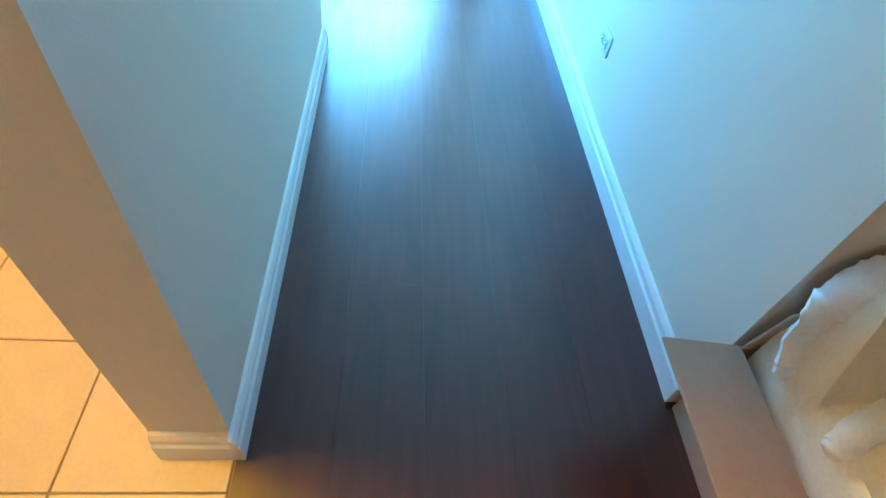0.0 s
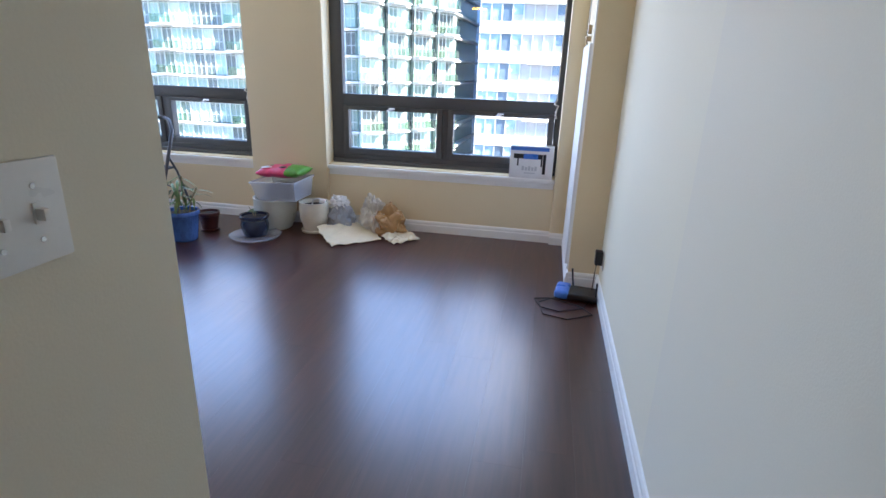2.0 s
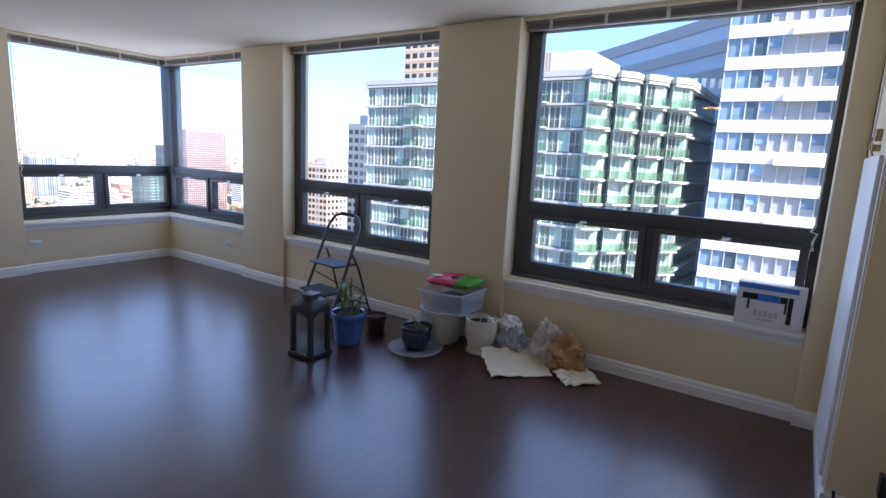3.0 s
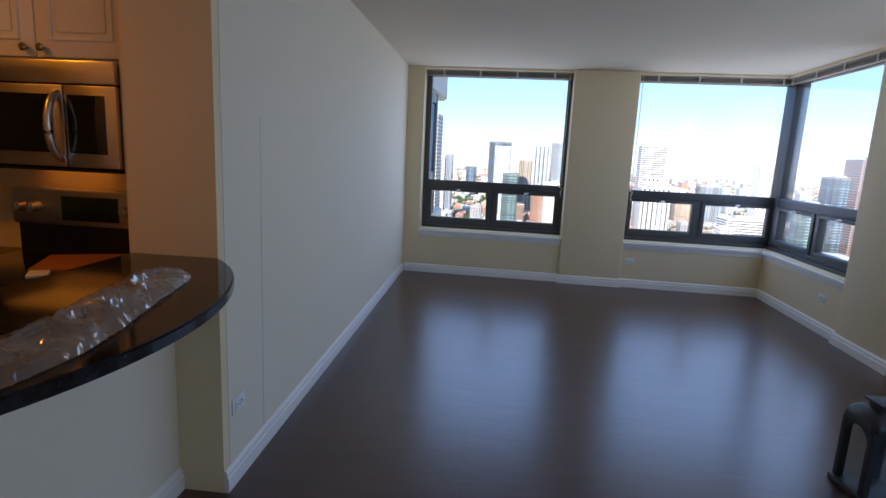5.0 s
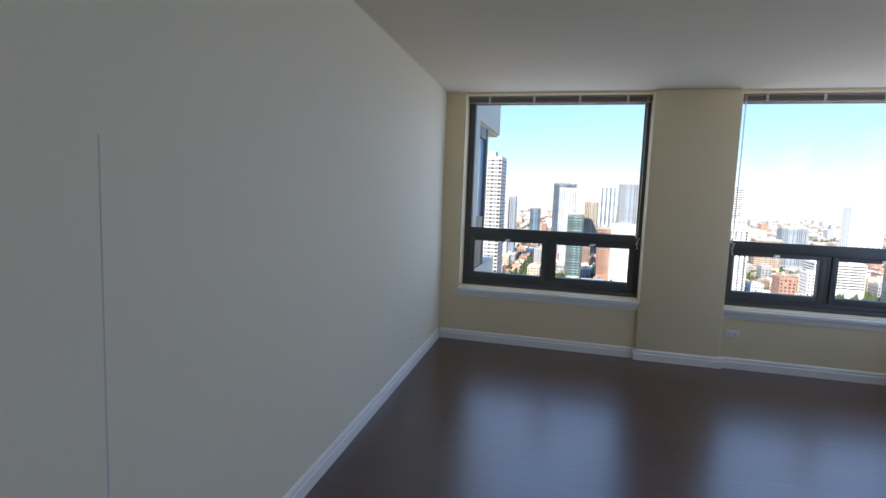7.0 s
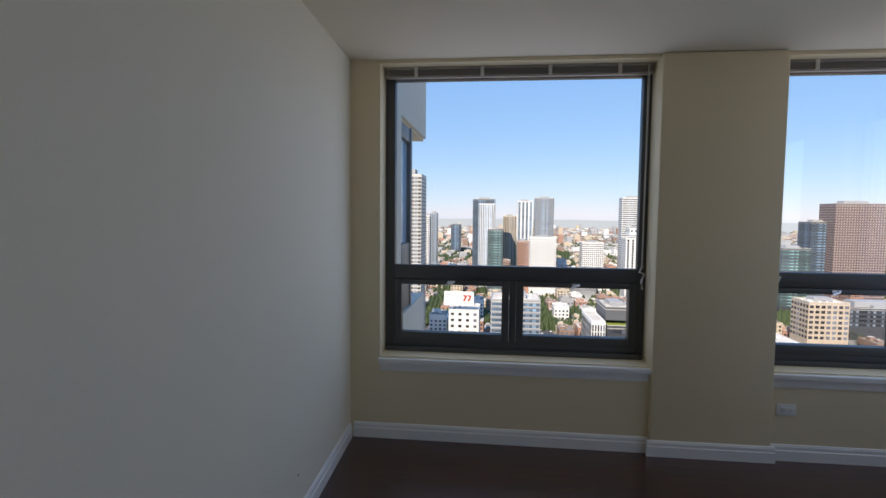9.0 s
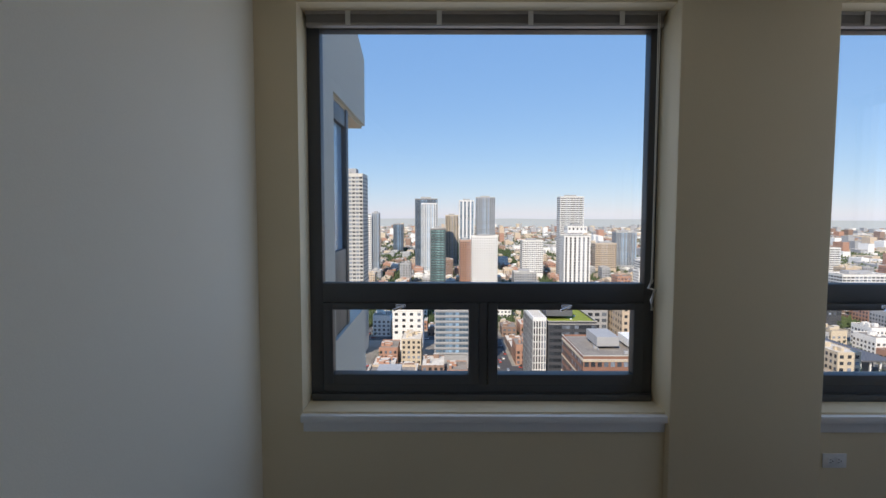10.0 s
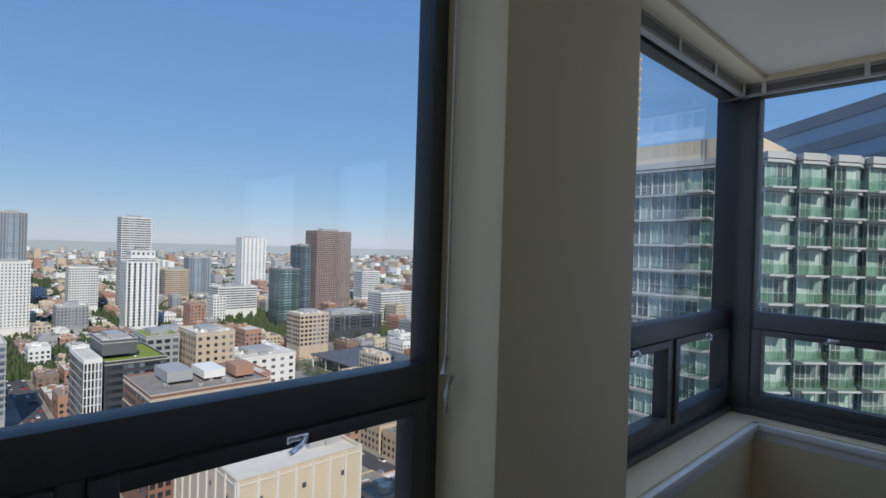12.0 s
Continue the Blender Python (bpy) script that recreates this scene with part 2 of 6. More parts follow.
solid("ceiling", [((-6.55, -1.6, H), (2.3, 7.75, H + 0.2))], M_CEIL, "off-white painted flat ceiling over the apartment", "ceiling")
solid("wall_east", [((0.873, 2.34, 0), (1.06, 4.70, H))], M_WHITE, "plain white painted hallway wall with baseboard", "wall")
solid("wall_east_patch", [((0.874, 4.70, 0), (1.06, 6.52, H))], M_WHITE2, "warmer white painted end of the hallway wall", "wall")
solid("wall_jog", [((0.672, 6.52, 0), (1.06, 7.75, H))], M_BEIGE, "beige painted boxed-out corner beside the window", "wall")
solid("wall_alcove", [((1.06, 2.34, 0), (2.1, 2.49, H)), ((2.1, -1.5, 0), (2.25, 2.49, H))], M_BEIGE, "beige painted walls of the entry alcove", "wall")
solid("wall_south", [((-2.6, -1.55, 0), (2.25, -1.4, H))], M_BEIGE, "beige painted wall at the entry end", "wall")
solid("wall_hall", [((-0.245, 2.216, 0), (-0.10, 3.76, H))], M_WHITE, "short white painted wall between hall and kitchen", "wall")
askew(solid("wall_white", [((-6.44, 2.88, 0), (-1.72, 3.235, H))], M_WHITE, "long plain white painted living-room wall", "wall"))
askew(solid("wall_end", [((-1.72, 2.88, 0), (-1.67, 3.233, H))], M_BEIGE, "beige painted end of the long white wall", "wall"))
askew(solid("wall_kitchen_west", [((-2.3, -1.4, 0), (-2.072, 2.88, H))], M_BEIGE, "beige painted kitchen wall behind the range", "wall"))
# outer walls: low parts under the windows, heads over them, columns between
XC, XI, XO, YC, YI, YO = -6.215, -6.26, -6.55, 7.41, 7.45, 7.75
Z0, Z1 = 0.55, 2.44
solid("wall_west", [((XI, 3.10, 0), (XO, 5.183, Z0)), ((XI, 5.90, 0), (XO, YO, Z0)), ((XI, 3.10, Z1), (XO, 5.183, H)), ((XI, 5.90, Z1), (XO, YO, H)), ((XI, 3.10, Z0), (XO, 3.462, Z1))], M_BEIGE, "beige painted wall under and around the west windows", "wall")
solid("wall_north", [((XI, YI, 0), (-4.675, YO, Z0)), ((-3.995, YI, 0), (-2.126, YO, Z0)), ((-1.412, YI, 0), (0.544, YO, Z0)), ((XI, YI, Z1), (-4.675, YO, H)), ((-3.995, YI, Z1), (-2.126, YO, H)), ((-1.412, YI, Z1), (0.544, YO, H))], M_BEIGE, "beige painted wall under and around the north windows", "wall")
for nm, a, b in (("column_west", (XC, 5.183, 0), (XO, 5.90, H)), ("column_northwest", (-4.675, YC, 0), (-3.995, YO, H)), ("column_north", (-2.126, YC, 0), (-1.412, YO, H)), ("column_northeast", (0.544, YC, 0), (0.672, YO, H))):
    solid(nm, [(a, b)], M_BEIGE, "beige painted full-height column between windows", "column", bevel=0.022)


def baseboard(name, a, b, side, h=0.10, label="white painted stepped baseboard along the wall"):
    """A stepped skirting from a to b (floor points on the wall's face); side: the way into the room."""
    a, b, n = Vector((*a, 0)), Vector((*b, 0)), Vector((*side, 0))
    d = (b - a).normalized()
    bm = bmesh.new()
    prof = [(0, 0), (0.018, 0), (0.018, h * 0.62), (0.013, h * 0.68), (0.013, h * 0.86), (0.007, h * 0.97), (0, h)]
    ends = []
    for p in (a, b):
        ends.append([bm.verts.new(p + n * o + Vector((0, 0, z))) for o, z in prof])
    for i in range(len(prof)):
        j = (i + 1) % len(prof)
        bm.faces.new((ends[0][i], ends[0][j], ends[1][j], ends[1][i]))
    bm.faces.new(ends[0][::-1])
    bm.faces.new(ends[1])
    return tagged(new(name, mesh_of(name, bm, M_TRIM, False)), label, "baseboard", "", "structure")


for a, b, s in (((0.873, 2.34), (0.873, 6.52), (-1, 0)), ((0.672, 6.52), (0.873, 6.52), (0, -1)), ((0.672, 6.502), (0.672, 7.41), (-1, 0)),
                ((0.544, YC), (0.672, YC), (0, -1)), ((0.544, YI), (-1.412, YI), (0, -1)), ((-1.394, YC), (-2.144, YC), (0, -1)), ((-2.126, YI), (-3.995, YI), (0, -1)),
                ((-3.977, YC), (-4.693, YC), (0, -1)), ((-4.675, YI), (XI, YI), (0, -1)), ((XI, YI), (XI, 5.90), (1, 0)), ((XC, 5.918), (XC, 5.165), (1, 0)),
                ((XI, 5.183), (XI, 3.29), (1, 0)), ((-0.10, 2.198), (-0.10, 3.778), (1, 0)), ((-0.245, 2.216), (-0.10, 2.216), (0, -1)),
                ((-0.245, 3.76), (-0.10, 3.76), (0, 1)), ((1.06, 2.34), (2.1, 2.34), (0, -1))):
    baseboard("baseboard", a, b, s)
for a, b in (((-6.145, 3.235), (-1.67, 3.235)), ((-1.67, 3.04), (-0.18, 3.04))):
    askew(baseboard("baseboard", a, b, (0, 1)))


# ---- windows: local x along the wall, y outwards, z up ----
def window(name, m, w, l_in=0.07, r_in=0.07, blind_cord="right", sill=0.035):
    th = thing(name, m, "dark grey aluminium window with one large pane over two hopper vents, blind raised", "window", kind="structure")
    bm = bmesh.new()
    f0, f1 = 0.10, 0.17
    box(bm, (0, f0, Z0), (l_in, f1, Z1), 0.004)
    box(bm, (w - r_in, f0, Z0), (w, f1, Z1), 0.004)
    box(bm, (l_in, f0, 2.375), (w - r_in, f1, Z1), 0.004)
    box(bm, (l_in, f0, 1.045), (w - r_in, f1, 1.14), 0.004)
    box(bm, (l_in, f0, Z0), (w - r_in, f1, 0.625), 0.004)
    box(bm, (0.01, f0 - 0.03, Z0), (w - 0.01, f0, 0.585), 0.004)
    mid = l_in + (w - l_in - r_in) * 0.5
    box(bm, (mid - 0.022, f0, 0.625), (mid + 0.022, f1, 1.045), 0.003)
    frame_ob = part("window_frame", bm, M_FRAME, th, "dark grey aluminium frame")
    bm = bmesh.new()
    box(bm, (l_in - 0.006, f0 + 0.03, 1.135), (w - r_in + 0.006, f0 + 0.036, 2.38))
    p = part("pane", bm, M_GLASS, th, "clear window glass", False)
    for x0, x1 in ((l_in + 0.002, mid - 0.024), (mid + 0.024, w - r_in - 0.002)):
        bm = bmesh.new()
        s0, s1, zb, zt, q = f0 - 0.012, f1 - 0.01, 0.628, 1.043, 0.048
        box(bm, (x0, s0, zb), (x0 + q, s1, zt), 0.003)
        box(bm, (x1 - q, s0, zb), (x1, s1, zt), 0.003)
        box(bm, (x0 + q, s0, zt - 0.034), (x1 - q, s1, zt), 0.003)
        box(bm, (x0 + q, s0, zb), (x1 - q, s1, zb + 0.052), 0.003)
        vent = part("vent_sash", bm, M_FRAME, th)
        bm = bmesh.new()
        box(bm, (x0 + q - 0.004, f0 + 0.03, zb + 0.05), (x1 - q + 0.004, f0 + 0.036, zt - 0.03))
        part("pane", bm, M_GLASS, vent, "", False)
        bm = bmesh.new()
        xm = x0 + (x1 - x0) * 0.5
        box(bm, (xm - 0.025, s0 - 0.010, zt - 0.022), (xm + 0.025, s0, zt - 0.006), 0.003)
        tube(bm, [(xm + 0.015, s0 - 0.012, zt - 0.014), (xm - 0.005, s0 - 0.03, zt - 0.02), (xm - 0.035, s0 - 0.034, zt - 0.03)], 0.006)
        part("latch", bm, M_CHROME, vent, "small metal latch")
    # sill
    bm = bmesh.new()
    box(bm, (-0.005, -sill, 0.505), (w + 0.005, f0 - 0.03, 0.54), 0.006)
    box(bm, (0.004, -sill + 0.02, 0.455), (w - 0.004, -sill + 0.05, 0.505), 0.004)
    part("window_sill", bm, M_TRIM, th, "white painted sill board")
    # raised blind
    bm = bmesh.new()
    box(bm, (0.012, 0.03, 2.423), (w - 0.012, 0.075, 2.458), 0.003)
    blind = part("blind", bm, M_BLIND, th, "grey mini-blind raised to the top")
    for k in range(7):
        bm = bmesh.new()
        box(bm, (0.016, 0.036, 2.418 - k * 0.0045), (w - 0.016, 0.07, 2.4200 - k * 0.0045))
        part("slat", bm, M_BLIND, blind, "", False)
    bm = bmesh.new()
    box(bm, (0.014, 0.034, 2.372), (w - 0.014, 0.072, 2.388), 0.004)
    part("bottom_rail", bm, M_BLIND, blind)
    nb = max(3, round(w / 0.42))
    for k in range(nb):
        x = w * (k + 0.5) / nb
        bm = bmesh.new()
        box(bm, (x - 0.012, 0.026, 2.375), (x + 0.012, 0.030, 2.456), 0.001)
        part("tape", bm, M_CORD, blind, "", False)
    if blind_cord:
        x = w - 0.045 if blind_cord == "right" else 0.05
        bm = bmesh.new()
        tube(bm, [(x, 0.028, 2.43), (x + 0.002, 0.03, 1.8), (x, 0.028, 1.15)], 0.0022, 6)
        tube(bm, [(x + 0.008, 0.028, 2.43), (x + 0.007, 0.03, 1.8), (x + 0.004, 0.028, 1.15)], 0.0022, 6)
        tube(bm, [(x + 0.005, 0.028, 1.17), (x - 0.014, 0.024, 1.13), (x + 0.016, 0.02, 1.12), (x + 0.002, 0.026, 1.07), (x + 0.008, 0.028, 1.02)], 0.008, 8)
        part("pull_cord", bm, M_CORD, blind, "white knotted pull cord")
    return th


west = lambda y: Matrix.Translation((-6.33, y, 0)) @ Matrix.Rotation(radians(90), 4, "Z")
window("window_1", west(3.462), 1.721, 0.064, 0.050, "right", 0.10)
window("window_2", west(5.90), 1.757, 0.042, 0.10, "left", 0.10)
north = lambda x: Matrix.Translation((x, 7.462, 0))
window("window_3", north(-6.50), 1.825, 0.19, 0.06, "")
window("window_4", north(-3.995), 1.869, 0.085, 0.07)
window("window_5", north(-1.412), 1.956, 0.105, 0.045)
bm = bmesh.new()
box(bm, (-6.54, 7.555, Z0), (-6.32, 7.70, Z1), 0.01)
tagged(new("corner_post", mesh_of("corner_post", bm, M_FRAME)), "dark grey aluminium corner post joining two windows", "post", "", "structure")

# ---- kitchen ----
before_kitchen = set(bpy.data.objects)
M_DISPLAY = mat("dark_display", (0.015, 0.03, 0.02), 0.1)
M_KNOB = mat("brass_knob", (0.45, 0.33, 0.20), 0.3, 1.0)
M_ORANGE = mat("orange_board", (0.36, 0.13, 0.045), 0.5, var=0.15, scale=20)
M_LEAF = mat("leaf_green", (0.09, 0.17, 0.045), 0.5, var=0.3, scale=25, per_object=0.25)
M_STEM = mat("stem", (0.25, 0.20, 0.09), 0.7, var=0.2, scale=40)
M_SOIL = mat("soil", (0.045, 0.03, 0.02), 0.95, var=0.5, scale=60, bump=0.4)
M_SHADE = mat("frosted_shade", (0.85, 0.80, 0.70), 0.4)


def clear_film(name, tint, alpha, rough=0.12):
    m = bpy.data.materials.new(name)
    m.use_nodes = True
    n, l = m.node_tree.nodes, m.node_tree.links
    b = n["Principled BSDF"]
    b.inputs["Base Color"].default_value = (*tint, 1)
    b.inputs["Roughness"].default_value = rough
    b.inputs["Alpha"].default_value = alpha
    nz, bp, tc = n.new("ShaderNodeTexNoise"), n.new("ShaderNodeBump"), n.new("ShaderNodeTexCoord")
    nz.inputs["Scale"].default_value, nz.inputs["Detail"].default_value = 38, 4
    bp.inputs["Strength"].default_value, bp.inputs["Distance"].default_value = 0.7, 0.01
    l.new(tc.outputs["Object"], nz.inputs["Vector"])
    l.new(nz.outputs["Fac"], bp.inputs["Height"])
    l.new(bp.outputs[0], b.inputs["Normal"])
    return m




def thin_film(name):
    """Clear crinkled film: see-through, a faint milky veil, gloss that grows at a slant."""
    m = glass(name, (0.95, 0.96, 0.97), 0.46)
    n, l = m.node_tree.nodes, m.node_tree.links
    n["Glossy BSDF"].inputs["Roughness"].default_value = 0.09
    veil, mx = n.new("ShaderNodeBsdfDiffuse"), n.new("ShaderNodeMixShader")
    veil.inputs["Color"].default_value = (0.80, 0.84, 0.90, 1)
    mx.inputs["Fac"].default_value = 0.03
    out = n["Material Output"].inputs["Surface"]
    l.new(out.links[0].from_socket, mx.inputs[1])
    l.new(veil.outputs[0], mx.inputs[2])
    l.new(mx.outputs[0], out)
    return m


M_FILM = thin_film("plastic_film")
M_TUB = clear_film("clear_tub", (0.75, 0.80, 0.88), 0.40, 0.2)
M_BAGGREY = clear_film("grey_bag_film", (0.42, 0.46, 0.53), 0.85, 0.3)
M_BAGBROWN = clear_film("brown_bag_film", (0.50, 0.28, 0.12), 0.92, 0.4)
M_BAGCREAM = clear_film("cream_bag_film", (0.72, 0.66, 0.58), 0.8, 0.4)


def bar_top():
    """Black granite bar with a bowed front edge, on a white half wall."""
    bm = bmesh.new()
    pts = [(-1.67, 2.88), (-0.10, 2.88), (-0.10, 3.205)]
    cx, cy, R = -0.908, 2.433, 1.114
    for k in range(33):
        a = radians(45 + 81 * k / 32)
        pts.append((cx + R * math.cos(a), cy + R * math.sin(a)))
    pts += [(-1.605, 3.298), (-1.648, 3.262), (-1.669, 3.234)]
    vs = [bm.verts.new((x, y, 0.977)) for x, y in pts]
    f = bm.faces.new(vs)
    r = bmesh.ops.extrude_face_region(bm, geom=[f])
    up = [v for v in r["geom"] if isinstance(v, bmesh.types.BMVert)]
    bmesh.ops.translate(bm, verts=up, vec=(0, 0, 0.035))
    es = [e for e in bm.edges if abs(e.verts[0].co.z - e.verts[1].co.z) < 1e-5]
    bmesh.ops.bevel(bm, geom=es, offset=0.006, segments=2, affect="EDGES")
    return tagged(new("bar_counter", mesh_of("bar_counter", bm, M_GRANITE)), "polished black granite bar top with a bowed front edge", "counter")


bar_top()
solid("wall_half", [((-1.67, 2.92, 0), (-0.10, 3.04, 0.977))], M_WHITE, "white painted half wall under the granite bar", "wall")


def cabinet_door(parent, x, y0, y1, z0, z1, knob_y, knob_z, name="door"):
    bm = bmesh.new()
    box(bm, (x, y0 + 0.003, z0), (x + 0.020, y1 - 0.003, z1), 0.003)
    d = part(name, bm, M_CABINET, parent, "white raised-panel door")
    q = 0.062
    bm = bmesh.new()
    for a, b in (((y0 + q, z0 + q), (y1 - q, z0 + q + 0.012)), ((y0 + q, z1 - q - 0.012), (y1 - q, z1 - q)), ((y0 + q, z0 + q), (y0 + q + 0.012, z1 - q)), ((y1 - q - 0.012, z0 + q), (y1 - q, z1 - q))):
        box(bm, (x + 0.018, a[0], a[1]), (x + 0.027, b[0], b[1]), 0.004)
    part("moulding", bm, M_CABINET, d)
    bm = bmesh.new()
    box(bm, (x + 0.018, y0 + q + 0.03, z0 + q + 0.03), (x + 0.025, y1 - q - 0.03, z1 - q - 0.03), 0.006)
    part("raised_panel", bm, M_CABINET, d)
    bm = bmesh.new()
    lathe(bm, [(0.006, 0), (0.006, 0.012), (0.014, 0.018), (0.016, 0.026), (0.010, 0.033)], 16, Matrix.Translation((x + 0.02, knob_y, knob_z)) @ Matrix.Rotation(radians(90), 4, "Y"))
    part("knob", bm, M_KNOB, d, "round brushed metal knob")


def cabinet(label, x0, x1, y0, y1, z0, z1, doors, low):
    th = thing("kitchen_cabinet", Matrix.Identity(4), label, "cabinet", "kitchen cabinets")
    bm = bmesh.new()
    box(bm, (x0, y0, z0), (x1 - 0.02, y1, z1), 0.002)
    part("body", bm, M_CABINET, th)
    w = (y1 - y0) / doors
    for k in range(doors):
        a, b = y0 + k * w, y0 + (k + 1) * w
        ky = b - 0.035 if k < doors / 2 else a + 0.035
        cabinet_door(th, x1 - 0.02, a, b, z0 + (0.10 if low else 0.012), z1 - 0.012, ky, z1 - 0.08 if low else z0 + 0.045)
    return th


before_range = set(bpy.data.objects)
cabinet("white painted wall cabinet with two raised-panel doors over the microwave", -2.13, -1.80, 2.00, 2.77, 1.735, 2.40, 2, False)
cabinet("tall white painted wall cabinet with two raised-panel doors", -2.13, -1.80, 1.24, 1.99, 1.37, 2.40, 2, False)
cabinet("white painted wall cabinet with two raised-panel doors", -2.13, -1.80, 0.48, 1.23, 1.37, 2.40, 2, False)
cabinet("white painted base cabinet with two doors beside the range", -2.13, -1.50, 1.24, 1.99, 0.0, 0.87, 2, True)
cabinet("white painted base cabinet with two doors", -2.13, -1.50, 0.48, 1.23, 0.0, 0.87, 2, True)
solid("wall_range_filler", [((-2.13, 2.85, 0), (-1.70, 2.88, H))], M_BEIGE, "beige painted return beside the range", "wall")
solid("kitchen_counter", [((-2.13, 0.46, 0.873), (-1.47, 1.995, 0.91))], M_GRANITE, "polished black granite worktop beside the range", "counter", "", 0.005)
solid("peninsula_counter", [((-1.44, 2.40, 0.873), (-0.95, 2.895, 0.91))], M_GRANITE, "polished black granite worktop behind the bar", "counter", "", 0.005)
pen = thing("peninsula_cabinet", Matrix.Identity(4), "white painted base cabinet under the granite worktop", "cabinet", "kitchen cabinets")
bm = bmesh.new()
box(bm, (-1.42, 2.44, 0.0), (-0.97, 2.89, 0.872), 0.003)
part("body", bm, M_CABINET, pen)
for k in range(2):
    bm = bmesh.new()
    box(bm, (-1.415 + k * 0.225, 2.42, 0.1), (-1.195 + k * 0.225, 2.44, 0.86), 0.004)
    part("door", bm, M_CABINET, pen)


def microwave():
    th = thing("microwave", pose(-2.13, 1.985, 1.32), "stainless over-range microwave with black glass door and bar handle", "microwave")
    bm = bmesh.new()
    box(bm, (0, 0, 0), (0.36, 0.76, 0.41), 0.004)
    part("body", bm, M_BLACK, th, "black sheet-metal case")
    bm = bmesh.new()
    box(bm, (0.36, 0, 0.325), (0.395, 0.76, 0.41), 0.006)
    part("vent_panel", bm, M_STEEL, th)
    bm = bmesh.new()
    box(bm, (0.36, 0, 0.012), (0.392, 0.545, 0.320), 0.005)
    door = part("door", bm, M_STEEL, th)
    bm = bmesh.new()
    box(bm, (0.388, 0.035, 0.065), (0.395, 0.50, 0.285), 0.003)
    part("door_window", bm, M_OVENGLASS, door, "black glass door window")
    bm = bmesh.new()
    box(bm, (0.36, 0.550, 0.012), (0.392, 0.76, 0.320), 0.005)
    ctl = part("control_panel", bm, M_STEEL, th)
    bm = bmesh.new()
    box(bm, (0.388, 0.562, 0.065), (0.395, 0.715, 0.285), 0.003)
    part("keypad", bm, M_OVENGLASS, ctl, "black glass keypad")
    bm = bmesh.new()
    pts = [(0.386, 0.525, 0.04)] + [(0.386 + 0.062 * math.sin(math.pi * k / 16) ** 0.45, 0.525, 0.04 + 0.25 * k / 16) for k in range(1, 16)] + [(0.386, 0.525, 0.29)]
    tube(bm, pts, 0.014, 12)
    part("handle", bm, M_STEEL, door, "curved brushed steel handle")
    bm = bmesh.new()
    box(bm, (0.02, 0.01, -0.006), (0.38, 0.75, 0.0))
    part("underside_grille", bm, M_BLACK, th)


def cooking_range():
    th = thing("kitchen_range", pose(-2.12, 2.005, 0), "stainless electric range with black glass cooktop and rear control panel", "range")
    bm = bmesh.new()
    box(bm, (0, 0, 0.08), (0.62, 0.76, 0.90), 0.004)
    part("body", bm, M_STEEL, th)
    bm = bmesh.new()
    box(bm, (0.06, -0.003, 0.90), (0.65, 0.763, 0.915), 0.004)
    part("cooktop", bm, M_OVENGLASS, th, "black glass cooktop")
    bm = bmesh.new()
    box(bm, (0.0, 0, 0.90), (0.07, 0.76, 1.05), 0.003)
    part("rear_panel", bm, M_BLACK, th)
    bm = bmesh.new()
    box(bm, (0.0, 0, 1.05), (0.10, 0.76, 1.215), 0.012)
    ctl = part("control_panel", bm, M_STEEL, th)
    bm = bmesh.new()
    box(bm, (0.097, 0.245, 1.075), (0.105, 0.515, 1.185), 0.003)
    part("display", bm, M_DISPLAY, ctl, "dark touch display")
    for y in (0.055, 0.125, 0.56, 0.635, 0.705):
        bm = bmesh.new()
        lathe(bm, [(0.026, 0), (0.026, 0.012), (0.021, 0.022), (0.019, 0.04), (0.012, 0.043)], 20, Matrix.Translation((0.10, y, 1.13)) @ Matrix.Rotation(radians(90), 4, "Y"))
        box(bm, (0.125, y - 0.005, 1.108), (0.15, y + 0.005, 1.152), 0.002)
        part("knob", bm, M_STEEL, ctl)
    bm = bmesh.new()
    box(bm, (0.62, 0.01, 0.30), (0.655, 0.75, 0.80), 0.006)
    door = part("oven_door", bm, M_STEEL, th)
    bm = bmesh.new()
    tube(bm, [(0.655, 0.06, 0.75), (0.70, 0.07, 0.755), (0.70, 0.69, 0.755), (0.655, 0.70, 0.75)], 0.011, 10)
    part("handle", bm, M_STEEL, door)
    bm = bmesh.new()
    box(bm, (0.652, 0.12, 0.38), (0.659, 0.64, 0.66), 0.003)
    part("oven_window", bm, M_OVENGLASS, door)


microwave()
cooking_range()
bm = bmesh.new()
box(bm, (-0.13, -0.17, 0), (0.13, 0.17, 0.022), 0.006)
board = tagged(new("cutting_board", mesh_of("cutting_board", bm, M_ORANGE)), "orange-brown wooden board lying on the range cooktop", "cutting board")
board.matrix_basis = pose(-1.84, 2.50, 0.916, 0, 2, 24)
bm = bmesh.new()
box(bm, (-0.05, -0.035, 0), (0.05, 0.035, 0.014), 0.004)
pk = tagged(new("paper_packet", mesh_of("paper_packet", bm, M_PIPING)), "small white paper packet on the range cooktop", "packet")
pk.matrix_basis = pose(-1.64, 2.46, 0.916, 0, 0, 35)


